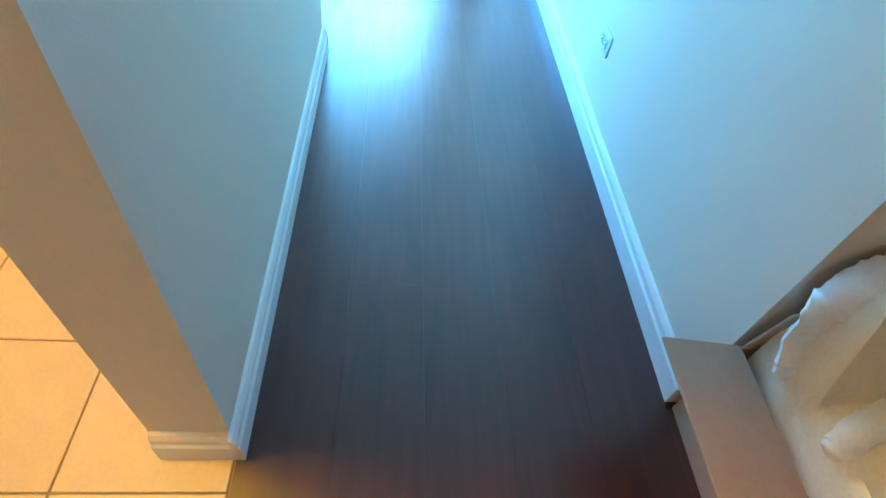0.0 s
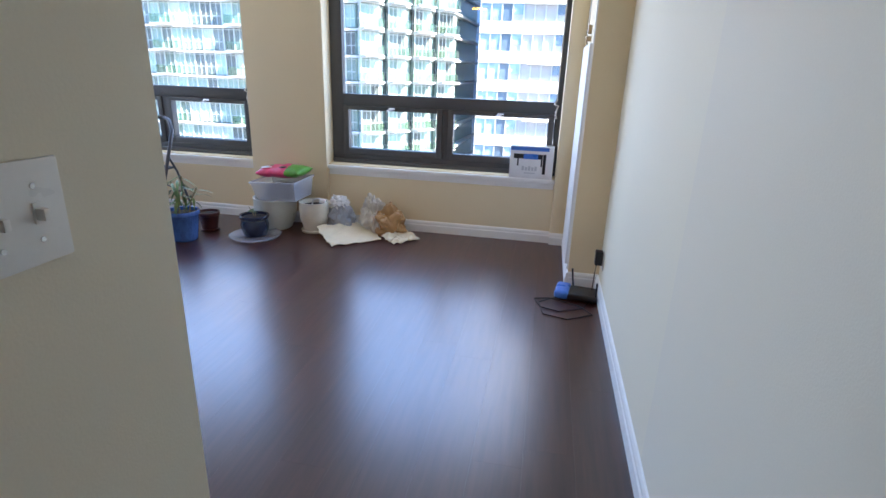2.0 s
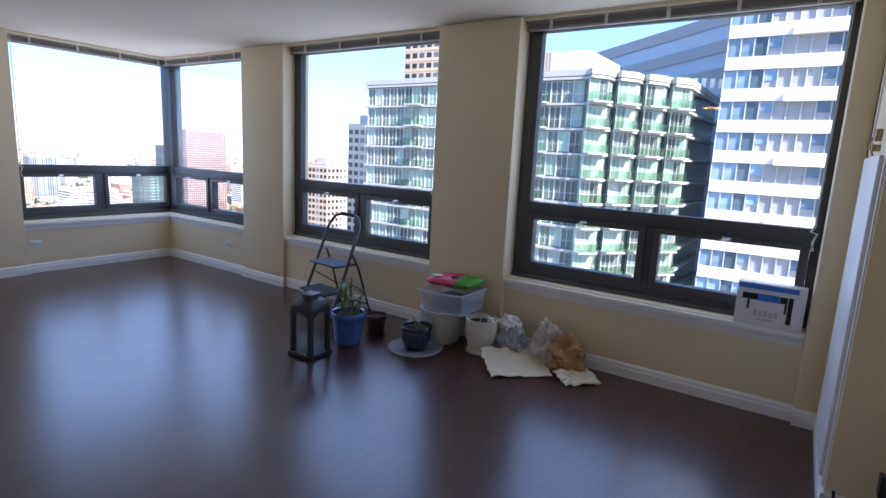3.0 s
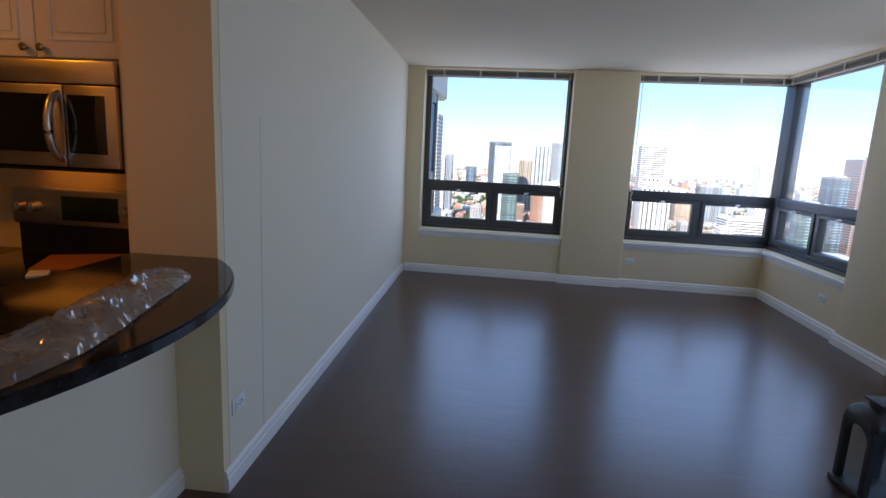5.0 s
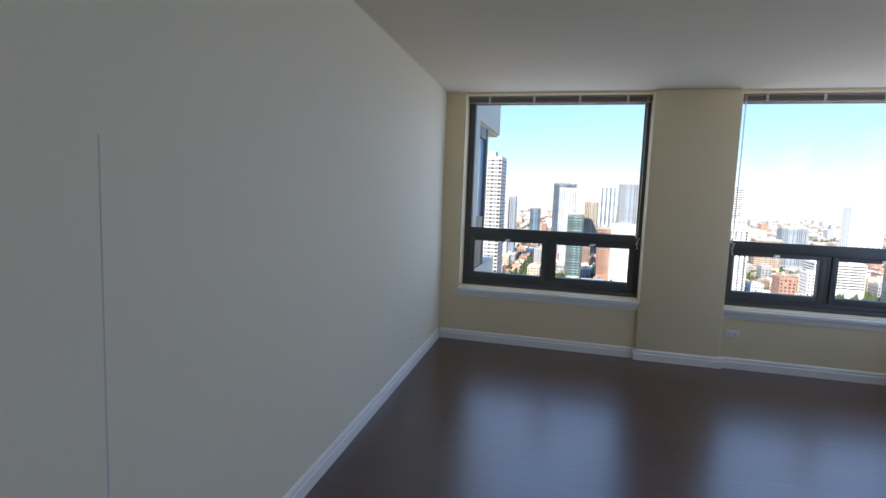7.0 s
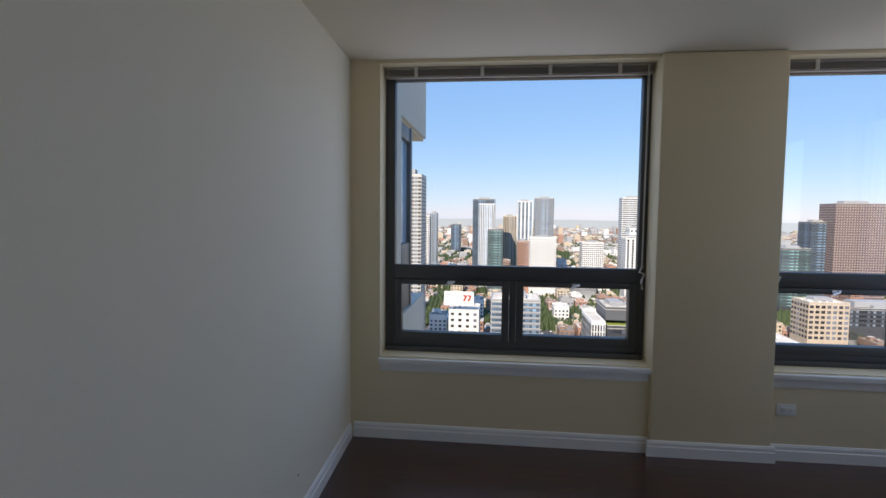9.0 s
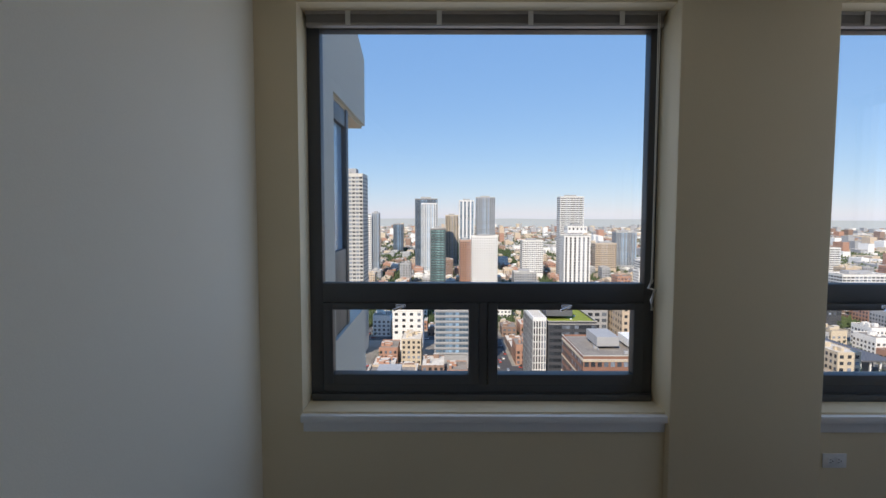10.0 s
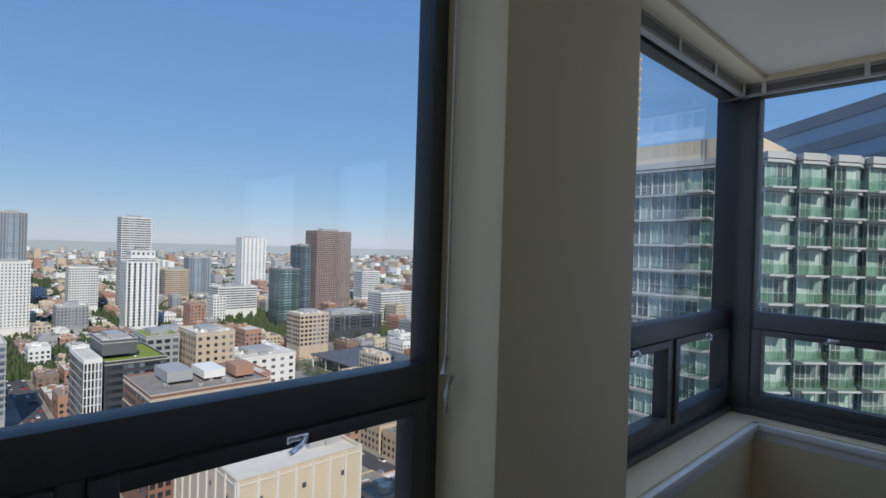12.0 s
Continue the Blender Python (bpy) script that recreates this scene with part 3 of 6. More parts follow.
def leaf_mesh(name, L, W):
    bm = bmesh.new()
    n = 6
    rows = []
    for i in range(n + 1):
        t = i / n
        w = W * math.sin(math.pi * (0.06 + 0.94 * t) ** 0.8) * 0.5 + 0.0008
        z = -0.35 * L * t * t
        rows.append([bm.verts.new((L * t, -w, z + w * 0.3)), bm.verts.new((L * t, 0, z)), bm.verts.new((L * t, w, z + w * 0.3))])
    for a, b in zip(rows, rows[1:]):
        for k in (0, 1):
            bm.faces.new((a[k], a[k + 1], b[k + 1], b[k]))
    return mesh_of(name, bm, M_LEAF)


LEAF_L, LEAF_S = leaf_mesh("long_leaf", 0.16, 0.022), leaf_mesh("round_leaf", 0.07, 0.05)


def leaf(parent, me, p, yaw, tilt, s=1.0):
    ob = new("leaf", me)
    ob.parent = parent
    ob.matrix_basis = pose(*p, 0, -tilt, yaw) @ Matrix.Scale(s, 4)
    return ob


rnd = random.Random(11)
herb = thing("potted_herb", pose(-1.93, 1.33, 0.91), "leafy green potted plant on the kitchen worktop", "plant")
bm = bmesh.new()
lathe(bm, [(0.06, 0), (0.08, 0.11), (0.085, 0.115), (0.075, 0.113), (0.07, 0.10)], 28)
part("pot", bm, M_BLACK, herb)
bm = bmesh.new()
for k in range(7):
    a = k * 0.9
    tube(bm, [(0.02 * math.cos(a), 0.02 * math.sin(a), 0.09), (0.05 * math.cos(a), 0.05 * math.sin(a), 0.2), (0.09 * math.cos(a), 0.09 * math.sin(a), 0.28)], 0.003, 6)
part("stems", bm, M_STEM, herb)
for k in range(46):
    a, h = rnd.uniform(0, 6.28), rnd.uniform(0.12, 0.32)
    leaf(herb, LEAF_S, (0.07 * math.cos(a), 0.07 * math.sin(a), h), math.degrees(a) + rnd.uniform(-40, 40), rnd.uniform(-10, 50), rnd.uniform(0.9, 1.5))


for ob in set(bpy.data.objects) - before_range:
    if ob.parent is None and not ob.name.startswith(("peninsula", "wall")):
        ob.matrix_basis = Matrix.Translation((0.06, 0.10, 0)) @ ob.matrix_basis


def film_roll():
    """Crumpled clear plastic sleeve lying along the bar: front edge, back edge and height change along its length."""
    keys = [(-0.15, 3.30, 3.06, 0.030), (-0.40, 3.43, 3.20, 0.038), (-0.54, 3.455, 3.25, 0.045), (-0.69, 3.463, 3.29, 0.055), (-0.84, 3.44, 3.26, 0.058), (-1.03, 3.39, 3.21, 0.056), (-1.21, 3.35, 3.175, 0.050), (-1.31, 3.33, 3.205, 0.040), (-1.36, 3.305, 3.26, 0.012)]

    def at(x):
        for a, b in zip(keys, keys[1:]):
            if b[0] <= x <= a[0]:
                f = (a[0] - x) / (a[0] - b[0])
                return [p + (q - p) * f for p, q in zip(a, b)]
        return keys[-1]
    bm = bmesh.new()
    N, K = 120, 16
    rg = random.Random(3)
    for layer in (0, 1):
        rows = []
        for i in range(N + 1):
            x0 = -0.16 - 1.20 * i / N
            _, yf, yb, h = at(x0)
            row = []
            for k in range(K + 1):
                f = k / K
                j = 0 if k in (0, K) else 1
                x = x0 + j * rg.uniform(-0.0042, 0.0042)
                y = yf + (yb - yf) * f + rg.uniform(-0.0042, 0.0042)
                arch = math.sin(math.pi * f) ** 0.6
                q = noise.noise(Vector((x * 6, y * 24, layer * 7)))
                ridge = 1 - abs(noise.noise(Vector((x * 8 + 4, y * 32, 2 + layer)))) * 1.7
                z = 1.0135 + (0.002 + h * arch * (0.35 + 0.6 * ridge + 0.5 * q) * (1 if layer == 0 else 0.3))
                row.append(bm.verts.new((x, y, max(1.0135, z + j * rg.uniform(-0.0022, 0.0022)))))
            rows.append(row)
        for a, b in zip(rows, rows[1:]):
            for k in range(K):
                if rg.random() < 0.5:
                    bm.faces.new((a[k], a[k + 1], b[k + 1]))
                    bm.faces.new((a[k], b[k + 1], b[k]))
                else:
                    bm.faces.new((a[k], a[k + 1], b[k]))
                    bm.faces.new((a[k + 1], b[k + 1], b[k]))
    return tagged(new("plastic_sleeve", mesh_of("plastic_sleeve", bm, M_FILM, True)), "crumpled clear plastic sleeve lying on the granite bar", "plastic bag")


film_roll()
lampth = thing("ceiling_lamp", pose(-0.85, 2.0, 0.06), "round flush ceiling lamp with a frosted shade", "ceiling lamp")
bm = bmesh.new()
lathe(bm, [(0.17, 2.365), (0.175, 2.400), (0.02, 2.402)], 32)
part("base", bm, M_STEEL, lampth)

for ob in set(bpy.data.objects) - before_kitchen:
    if ob.parent is None:
        askew(ob)

# ---- hall ----
M_PLATE = mat("white_plate", (0.84, 0.84, 0.82), 0.3, var=0.02, bump=0.0)
M_SLOT = mat("dark_slot", (0.12, 0.11, 0.10), 0.6)


def outlet(m):
    """Duplex outlet; local z is the way out of the wall, y up."""
    th = thing("wall_outlet", m, "white duplex wall outlet with a plain cover plate", "outlet", "wall outlets")
    bm = bmesh.new()
    box(bm, (-0.035, -0.057, 0), (0.035, 0.057, 0.006), 0.003)
    part("cover_plate", bm, M_PLATE, th)
    for y in (-0.02, 0.02):
        bm = bmesh.new()
        box(bm, (-0.017, y - 0.014, 0.005), (0.017, y + 0.014, 0.009), 0.003)
        s = part("socket", bm, M_PLATE, th)
        bm = bmesh.new()
        box(bm, (-0.008, y - 0.002, 0.0085), (-0.0055, y + 0.008, 0.0097))
        box(bm, (0.0055, y - 0.002, 0.0085), (0.008, y + 0.008, 0.0097))
        box(bm, (-0.003, y - 0.010, 0.0085), (0.003, y - 0.006, 0.0097))
        part("slots", bm, M_SLOT, s, "dark slots", False)
    return th


ON_EAST, ON_WEST, ON_NORTH, ON_SOUTH = Matrix.Rotation(radians(-90), 4, "Z"), Matrix.Rotation(radians(90), 4, "Z"), Matrix.Identity(4), Matrix.Rotation(radians(180), 4, "Z")
face = lambda x, y, z, turn, spin=0: Matrix.Translation((x, y, z)) @ turn @ Matrix.Rotation(radians(90), 4, "X") @ Matrix.Rotation(radians(spin), 4, "Z")
outlet_a = outlet(face(0.873, 3.475, 0.302, ON_EAST, 90))
for m in (face(0.874, 6.37, 0.25, ON_EAST), face(XI, 5.995, 0.316, ON_WEST, 90), face(-5.0, YI, 0.325, ON_NORTH, 90), ASKEW @ face(-1.80, 3.235, 0.345, ON_SOUTH, 90)):
    copy_thing(outlet_a, m)

sw = thing("light_switch", face(-0.10, 3.50, 1.207, ON_WEST), "white triple toggle light switch plate on the hall wall", "light switch")
bm = bmesh.new()
box(bm, (-0.083, -0.058, 0), (0.083, 0.058, 0.006), 0.003)
part("cover_plate", bm, M_PLATE, sw)
for x in (-0.046, 0, 0.046):
    bm = bmesh.new()
    box(bm, (x - 0.005, -0.012, 0.004), (x + 0.005, 0.012, 0.008), 0.001)
    box(bm, (x - 0.004, -0.008 , 0.006), (x + 0.004, 0.006, 0.020), 0.002)
    part("toggle", bm, M_PLATE, sw)
    for y in (-0.030, 0.030):
        bm = bmesh.new()
        lathe(bm, [(0.0035, 0.005), (0.003, 0.0075)], 10, Matrix.Translation((x, y, 0)))
        part("screw", bm, M_CHROME, sw)


def moving_box():
    """Open carton in the alcove, flaps up, with a bagged pillow in it."""
    th = thing("cardboard_box", pose(0.868, 2.326, 0), "open brown cardboard carton with green printing", "box")
    t, W, D, Hh = 0.006, 0.62, 0.46, 0.29
    for nm, a, b in (("side", (0, -D, 0), (t, 0, Hh)), ("side", (W - t, -D, 0), (W, 0, Hh)), ("end", (t, -t, 0), (W - t, 0, Hh)), ("end", (t, -D, 0), (W - t, -D + t, Hh)), ("bottom", (t, -D + t, 0), (W - t, -t, t))):
        bm = bmesh.new()
        box(bm, a, b, 0.002)
        part(nm, bm, M_CARD, th)

    def flap(m, w, h, lab=""):
        bm = bmesh.new()
        box(bm, (0, -0.003, 0), (w, 0.003, h), 0.002)
        ob = part("flap", bm, M_CARD, th, lab)
        ob.matrix_basis = m
    flap(Matrix.Translation((0.0, -D, Hh)) @ Matrix.Rotation(radians(90), 4, "Z") @ Matrix.Rotation(radians(-82), 4, "X"), D, 0.17)
    flap(Matrix.Translation((t, -0.004, Hh)) @ Matrix.Rotation(radians(8), 4, "X"), W * 0.8, 0.15)
    bm = bmesh.new()
    for k in range(3):
        box(bm, (-0.0012, -0.10 - k * 0.11, 0.15), (0.0, -0.03 - k * 0.11, 0.20 - 0.02 * (k % 2)))
        box(bm, (-0.0012, -0.11 - k * 0.11, 0.06), (0.0, -0.02 - k * 0.11, 0.075))
    box(bm, (-0.0012, -D + 0.02, 0.235), (0.0, -0.02, 0.247))
    part("print", bm, M_INK, th, "faded green printing", False)
    pl = thing("pillow_bag", pose(1.154, 2.092, 0.06), "cream pillow in a clear vinyl bag with white piping", "pillow")
    def top(x, y):
        """Height of the bag's upper side: low in front, rising to the back."""
        f = min(1, max(0, (y - 0.075) / 0.075))
        return 0.285 + 0.03 * math.sin(y * 9 + 1) + 0.235 * f * f * (3 - 2 * f)

    bm = bmesh.new()
    bmesh.ops.create_cube(bm, size=1)
    bmesh.ops.subdivide_edges(bm, edges=bm.edges[:], cuts=30, use_grid_fill=True)
    for v in bm.verts:
        p = v.co * 2
        puff = 1 - 0.06 * p.z ** 2
        x, y = p.x * 0.262 * puff, p.y * 0.205 * puff + 0.012
        rnd_top = 1 - 0.07 * (p.x ** 6 + p.y ** 6) * max(0, p.z)
        z = (p.z + 1) / 2 * top(x, y) * rnd_top
        fold = abs(noise.noise(Vector((x * 11, y * 7, z * 7)))) * 0.030 + 0.012 * noise.noise(Vector((x * 30, y * 20, z * 26)))
        v.co = Vector((x, y, z + fold * max(0, p.z)))
    part("bag", bm, M_VINYL, pl)

    def ruffle(line, r, n=80):
        """Gathered hem along a line: a soft rope pinched every centimetre or so."""
        bm = bmesh.new()
        pts = []
        for k in range(n + 1):
            s = k / n * (len(line) - 1)
            i = min(int(s), len(line) - 2)
            pts.append(Vector(line[i]).lerp(Vector(line[i + 1]), s - i))
        for _ in range(4):
            pts = [pts[0]] + [(a + b * 2 + c) / 4 for a, b, c in zip(pts, pts[1:], pts[2:])] + [pts[-1]]
        rings = []
        for k, p in enumerate(pts):
            d = (pts[min(k + 1, n)] - pts[max(k - 1, 0)]).normalized()
            s = d.cross(Vector((0, 0, 1))).normalized()
            u = s.cross(d)
            q = r * (1 + 0.16 * noise.noise(Vector((k * 0.5, 1, 1))) + 0.05 * noise.noise(Vector((k * 1.7, 4, 1)))) * min(1, 0.35 + min(k, n - k) / 4)
            rings.append([bm.verts.new(p + s * (q * math.cos(a) * (1 + 0.15 * noise.noise(Vector((k * 0.9, a, 0))))) + u * (q * 0.5 * math.sin(a))) for a in [2 * math.pi * e / 12 for e in range(12)]])
        for a, b in zip(rings, rings[1:]):
            for e in range(12):
                bm.faces.new((a[e], a[(e + 1) % 12], b[(e + 1) % 12], b[e]))
        bm.faces.new(rings[0][::-1])
        bm.faces.new(rings[-1])
        return bm
    part("hem", ruffle([(-0.250, 0.15, 0.27), (-0.258, 0.175, 0.33), (-0.258, 0.19, 0.42), (-0.245, 0.195, 0.49), (-0.20, 0.20, 0.525), (-0.08, 0.20, 0.54), (0.06, 0.20, 0.54), (0.22, 0.195, 0.53)], 0.036), M_PIPING, pl, "thick white gathered hem")
    part("band", ruffle([(-0.252, 0.0, 0.28), (-0.22, 0.03, 0.315), (-0.14, 0.06, 0.335), (-0.06, 0.085, 0.35), (0.08, 0.10, 0.375), (0.20, 0.10, 0.375)], 0.026), M_PIPING, pl, "white cloth band")


moving_box()

# ---- fan-coil cover beside the last window ----
fc = thing("fan_coil_cover", pose(0.672, 6.59, 0), "tall white metal fan-coil cover panel fixed to the wall", "panel")
bm = bmesh.new()
box(bm, (-0.024, 0.0, 0.13), (0, 0.66, 1.545), 0.004)
part("panel", bm, M_TRIM, fc)
bm = bmesh.new()
box(bm, (-0.012, -0.04, 0.105), (0, 0.70, 0.128), 0.002)
box(bm, (-0.008, -0.045, 0.105), (0, -0.005, 2.46), 0.002)
box(bm, (-0.008, 0.665, 0.105), (0, 0.70, 2.46), 0.002)
part("trim", bm, M_TRIM, fc)
bm = bmesh.new()
box(bm, (-0.03, 0.30, 1.57), (0, 0.36, 1.60), 0.003)
box(bm, (-0.024, 0.31, 1.615), (0, 0.35, 1.67), 0.004)
tube(bm, [(-0.02, 0.33, 1.55), (-0.035, 0.33, 1.59), (-0.03, 0.33, 1.63)], 0.005)
part("latch", bm, M_KNOB, fc, "small brass latch")
bm = bmesh.new()
box(bm, (-0.008, 0.12, 2.08), (0, 0.54, 2.38), 0.003)
g = part("vent_grille", bm, M_TRIM, fc)
for k in range(9):
    bm = bmesh.new()
    box(bm, (-0.016, 0.14, 2.095 + k * 0.03), (-0.008, 0.52, 2.108 + k * 0.03), 0.002)
    part("slat", bm, M_BLIND, g, "", False)

# ---- router on the floor, its plug and cable ----
rt = thing("router", pose(0.73, 6.325, 0.0, 0, 0, -8), "blue and black wireless router lying on the floor", "router")
bm = bmesh.new()
box(bm, (-0.10, -0.085, 0.012), (0.125, 0.085, 0.05), 0.014, 3)
part("body", bm, M_BLACK, rt)
bm = bmesh.new()
box(bm, (-0.135, -0.09, 0.008), (-0.045, 0.09, 0.062), 0.02, 3)
part("front_shell", bm, M_BLUE, rt, "blue plastic front shell")
for x, y, dx, dy in ((-0.03, 0.075, -0.01, 0.01), (0.115, 0.06, 0.03, 0.015), (0.12, -0.06, 0.0, -0.03)):
    bm = bmesh.new()
    tube(bm, [(x, y, 0.04), (x + dx, y + dy, 0.09), (x + 2 * dx, y + 2 * dy, 0.16)], 0.006)
    part("antenna", bm, M_BLACK, rt)
for x in (-0.09, 0.10):
    for y in (-0.06, 0.06):
        bm = bmesh.new()
        cyl(bm, 0.008, 0.01, 0, 0.014, Matrix.Translation((x, y, 0)), 12)
        part("foot", bm, M_BLACK, rt)
ad = thing("power_adapter", pose(0.864, 6.37, 0.269), "black power adapter plugged into the wall outlet", "adapter")
bm = bmesh.new()
box(bm, (-0.045, -0.03, -0.045), (0, 0.03, 0.045), 0.006)
part("body", bm, M_BLACK, ad)
bm = bmesh.new()
tube(bm, [(-0.03, 0, -0.04), (-0.035, 0.0, -0.12), (-0.04, -0.02, -0.22), (-0.045, -0.06, -0.264), (-0.10, -0.22, -0.264), (-0.25, -0.30, -0.264), (-0.36, -0.26, -0.264), (-0.40, -0.14, -0.264), (-0.30, -0.11, -0.264), (-0.12, -0.2, -0.262), (-0.05, -0.3, -0.264), (-0.2, -0.40, -0.264), (-0.34, -0.36, -0.264), (-0.37, -0.2, -0.260), (-0.25, -0.10, -0.25)], 0.0035, 6)
part("cable", bm, M_BLACK, ad, "thin black cable")

# ---- router carton on the sill ----
rb = thing("router_box", pose(0.170, 7.43, 0.54), "white retail carton with a picture of a blue and black router", "box")
bm = bmesh.new()
box(bm, (0, 0, 0), (0.350, 0.085, 0.262), 0.002)
part("carton", bm, M_BOXWHITE, rb)
bm = bmesh.new()
box(bm, (0.004, -0.0015, 0.225), (0.311, 0, 0.254))
box(bm, (0.002, 0.002, 0.2535), (0.313, 0.083, 0.2565))
part("blue_band", bm, M_BLUE, rb, "blue printed band", False)
for a, b in (((0.03, 0.16), (0.13, 0.198)), ((0.21, 0.16), (0.262, 0.198)), ((0.06, 0.10), (0.072, 0.159)), ((0.25, 0.10), (0.262, 0.159)), ((0.266, 0.04), (0.290, 0.20))):
    bm = bmesh.new()
    box(bm, (a[0], -0.002, a[1]), (b[0], 0, b[1]), 0.0006)
    part("printed_router", bm, M_BLACK, rb, "printed black router picture", False)
bm = bmesh.new()
box(bm, (0.11, -0.003, 0.158), (0.225, 0, 0.20), 0.001)
part("printed_router_top", bm, M_BLUE, rb, "printed blue router picture", False)
bm = bmesh.new()
for k in range(5):
    box(bm, (0.10 + k * 0.026, -0.002, 0.065), (0.118 + k * 0.026, 0, 0.10 - 0.008 * (k % 2)))
box(bm, (0.12, -0.002, 0.04), (0.21, 0, 0.048))
part("lettering", bm, M_GREYINK, rb, "grey lettering", False)

# ---- things under the north windows ----
M_LANTERN = mat("dark_zinc", (0.05, 0.053, 0.06), 0.45, 0.4, var=0.2, scale=14, bump=0.06)
M_BLUEGLAZE = mat("blue_glaze", (0.05, 0.15, 0.42), 0.15, var=0.35, scale=18, fine=60, stretch=(1, 1, 0.35), bump=0.05, coat=0.5)
M_REDPOT = mat("oxblood_glaze", (0.075, 0.022, 0.022), 0.3, var=0.2, scale=14)
M_NAVY = mat("navy_glaze", (0.014, 0.022, 0.055), 0.12, var=0.25, scale=10, coat=0.5)
M_CELADON = mat("pale_grey_glaze", (0.58, 0.62, 0.58), 0.3, var=0.06, scale=12)
M_CREAMPOT = mat("cream_glaze", (0.74, 0.70, 0.60), 0.35, var=0.06, scale=20)
M_PINK = mat("pink_print", (0.75, 0.06, 0.16), 0.35, var=0.25, scale=16)
M_GREENP = mat("green_print", (0.08, 0.32, 0.04), 0.35, var=0.3, scale=18)
M_PAPER = mat("cream_paper", (0.76, 0.66, 0.48), 0.85, var=0.06, scale=12, bump=0.05)
M_DARKSTUFF = mat("dark_contents", (0.08, 0.085, 0.13), 0.7, var=0.3, scale=25)
M_STOOL = mat("grey_steel_tube", (0.09, 0.10, 0.12), 0.35, 0.6)
M_RUBBER = mat("black_rubber", (0.02, 0.025, 0.03), 0.7)
M_TREAD = mat("blue_grey_tread", (0.06, 0.09, 0.13), 0.5)


def lantern():
    th = thing("lantern", pose(-2.362, 6.319, 0, 0, 0, 4), "dark grey metal floor lantern with arched glass sides", "lantern")
    s, h = 0.10, 0.335
    bm = bmesh.new()
    box(bm, (-s - 0.012, -s - 0.012, 0), (s + 0.012, s + 0.012, 0.03), 0.008)
    part("base", bm, M_LANTERN, th)
    for sx in (-1, 1):
        for sy in (-1, 1):
            bm = bmesh.new()
            box(bm, (sx * s, sy * s, 0.03), (sx * (s - 0.032), sy * (s - 0.032), h), 0.006)
            part("post", bm, M_LANTERN, th)
    for k in range(4):
        bm = bmesh.new()
        n = 12
        pts = []
        r = s - 0.032
        for i in range(n + 1):
            a = math.pi * i / n
            pts.append((r * math.cos(a), 0.255 + 0.075 * math.sin(a)))
        lo = [bm.verts.new((x, -s + 0.004, z)) for x, z in pts]
        hi = [bm.verts.new((x, -s + 0.004, h + 0.01)) for x, z in pts]
        for i in range(n):
            bm.faces.new((lo[i], lo[i + 1], hi[i + 1], hi[i]))
        rr = bmesh.ops.extrude_face_region(bm, geom=bm.faces[:])
        bmesh.ops.translate(bm, verts=[v for v in rr["geom"] if isinstance(v, bmesh.types.BMVert)], vec=(0, 0.012, 0))
        ob = part("arch", bm, M_LANTERN, th)
        ob.matrix_basis = Matrix.Rotation(k * math.pi / 2, 4, "Z")
        bm = bmesh.new()
        box(bm, (-r, -s + 0.018, 0.03), (r, -s + 0.021, h))
        ob = part("pane", bm, M_GLASS, th, "clear glass", False)
        ob.matrix_basis = Matrix.Rotation(k * math.pi / 2, 4, "Z")
    bm = bmesh.new()
    rows = [(s + 0.006, h), (s + 0.006, h + 0.02), (s - 0.004, h + 0.05), (s - 0.03, h + 0.075), (s - 0.055, h + 0.083)]
    rings = []
    for q, z in rows:
        rings.append([bm.verts.new((x * q, y * q, z)) for x, y in ((-1, -0.8), (-0.8, -1), (0.8, -1), (1, -0.8), (1, 0.8), (0.8, 1), (-0.8, 1), (-1, 0.8))])
    for a, b in zip(rings, rings[1:]):
        for i in range(8):
            bm.faces.new((a[i], a[(i + 1) % 8], b[(i + 1) % 8], b[i]))
    bm.faces.new(rings[-1])
    bm.faces.new(rings[0][::-1])
    part("roof", bm, M_LANTERN, th)
    bm = bmesh.new()
    box(bm, (-0.04, -0.04, h + 0.08), (0.04, 0.04, h + 0.105), 0.004)
    box(bm, (-0.055, -0.055, h + 0.105), (0.055, 0.055, h + 0.117), 0.004)
    part("cap", bm, M_LANTERN, th)


lantern()


def pot(name, m, label, prof, material, inner, soil_z, soil_r, wobble=None, extra=None):
    th = thing(name, m, label, "plant pot", "pots under the window")
    bm = bmesh.new()
    lathe(bm, prof + inner, 56, None, wobble)
    part("pot_body", bm, material, th)
    bm = bmesh.new()
    lathe(bm, [(soil_r, soil_z - 0.03), (soil_r, soil_z), (soil_r * 0.5, soil_z + 0.008), (0.002, soil_z + 0.006)], 28)
    part("soil", bm, M_SOIL, th)
    return th


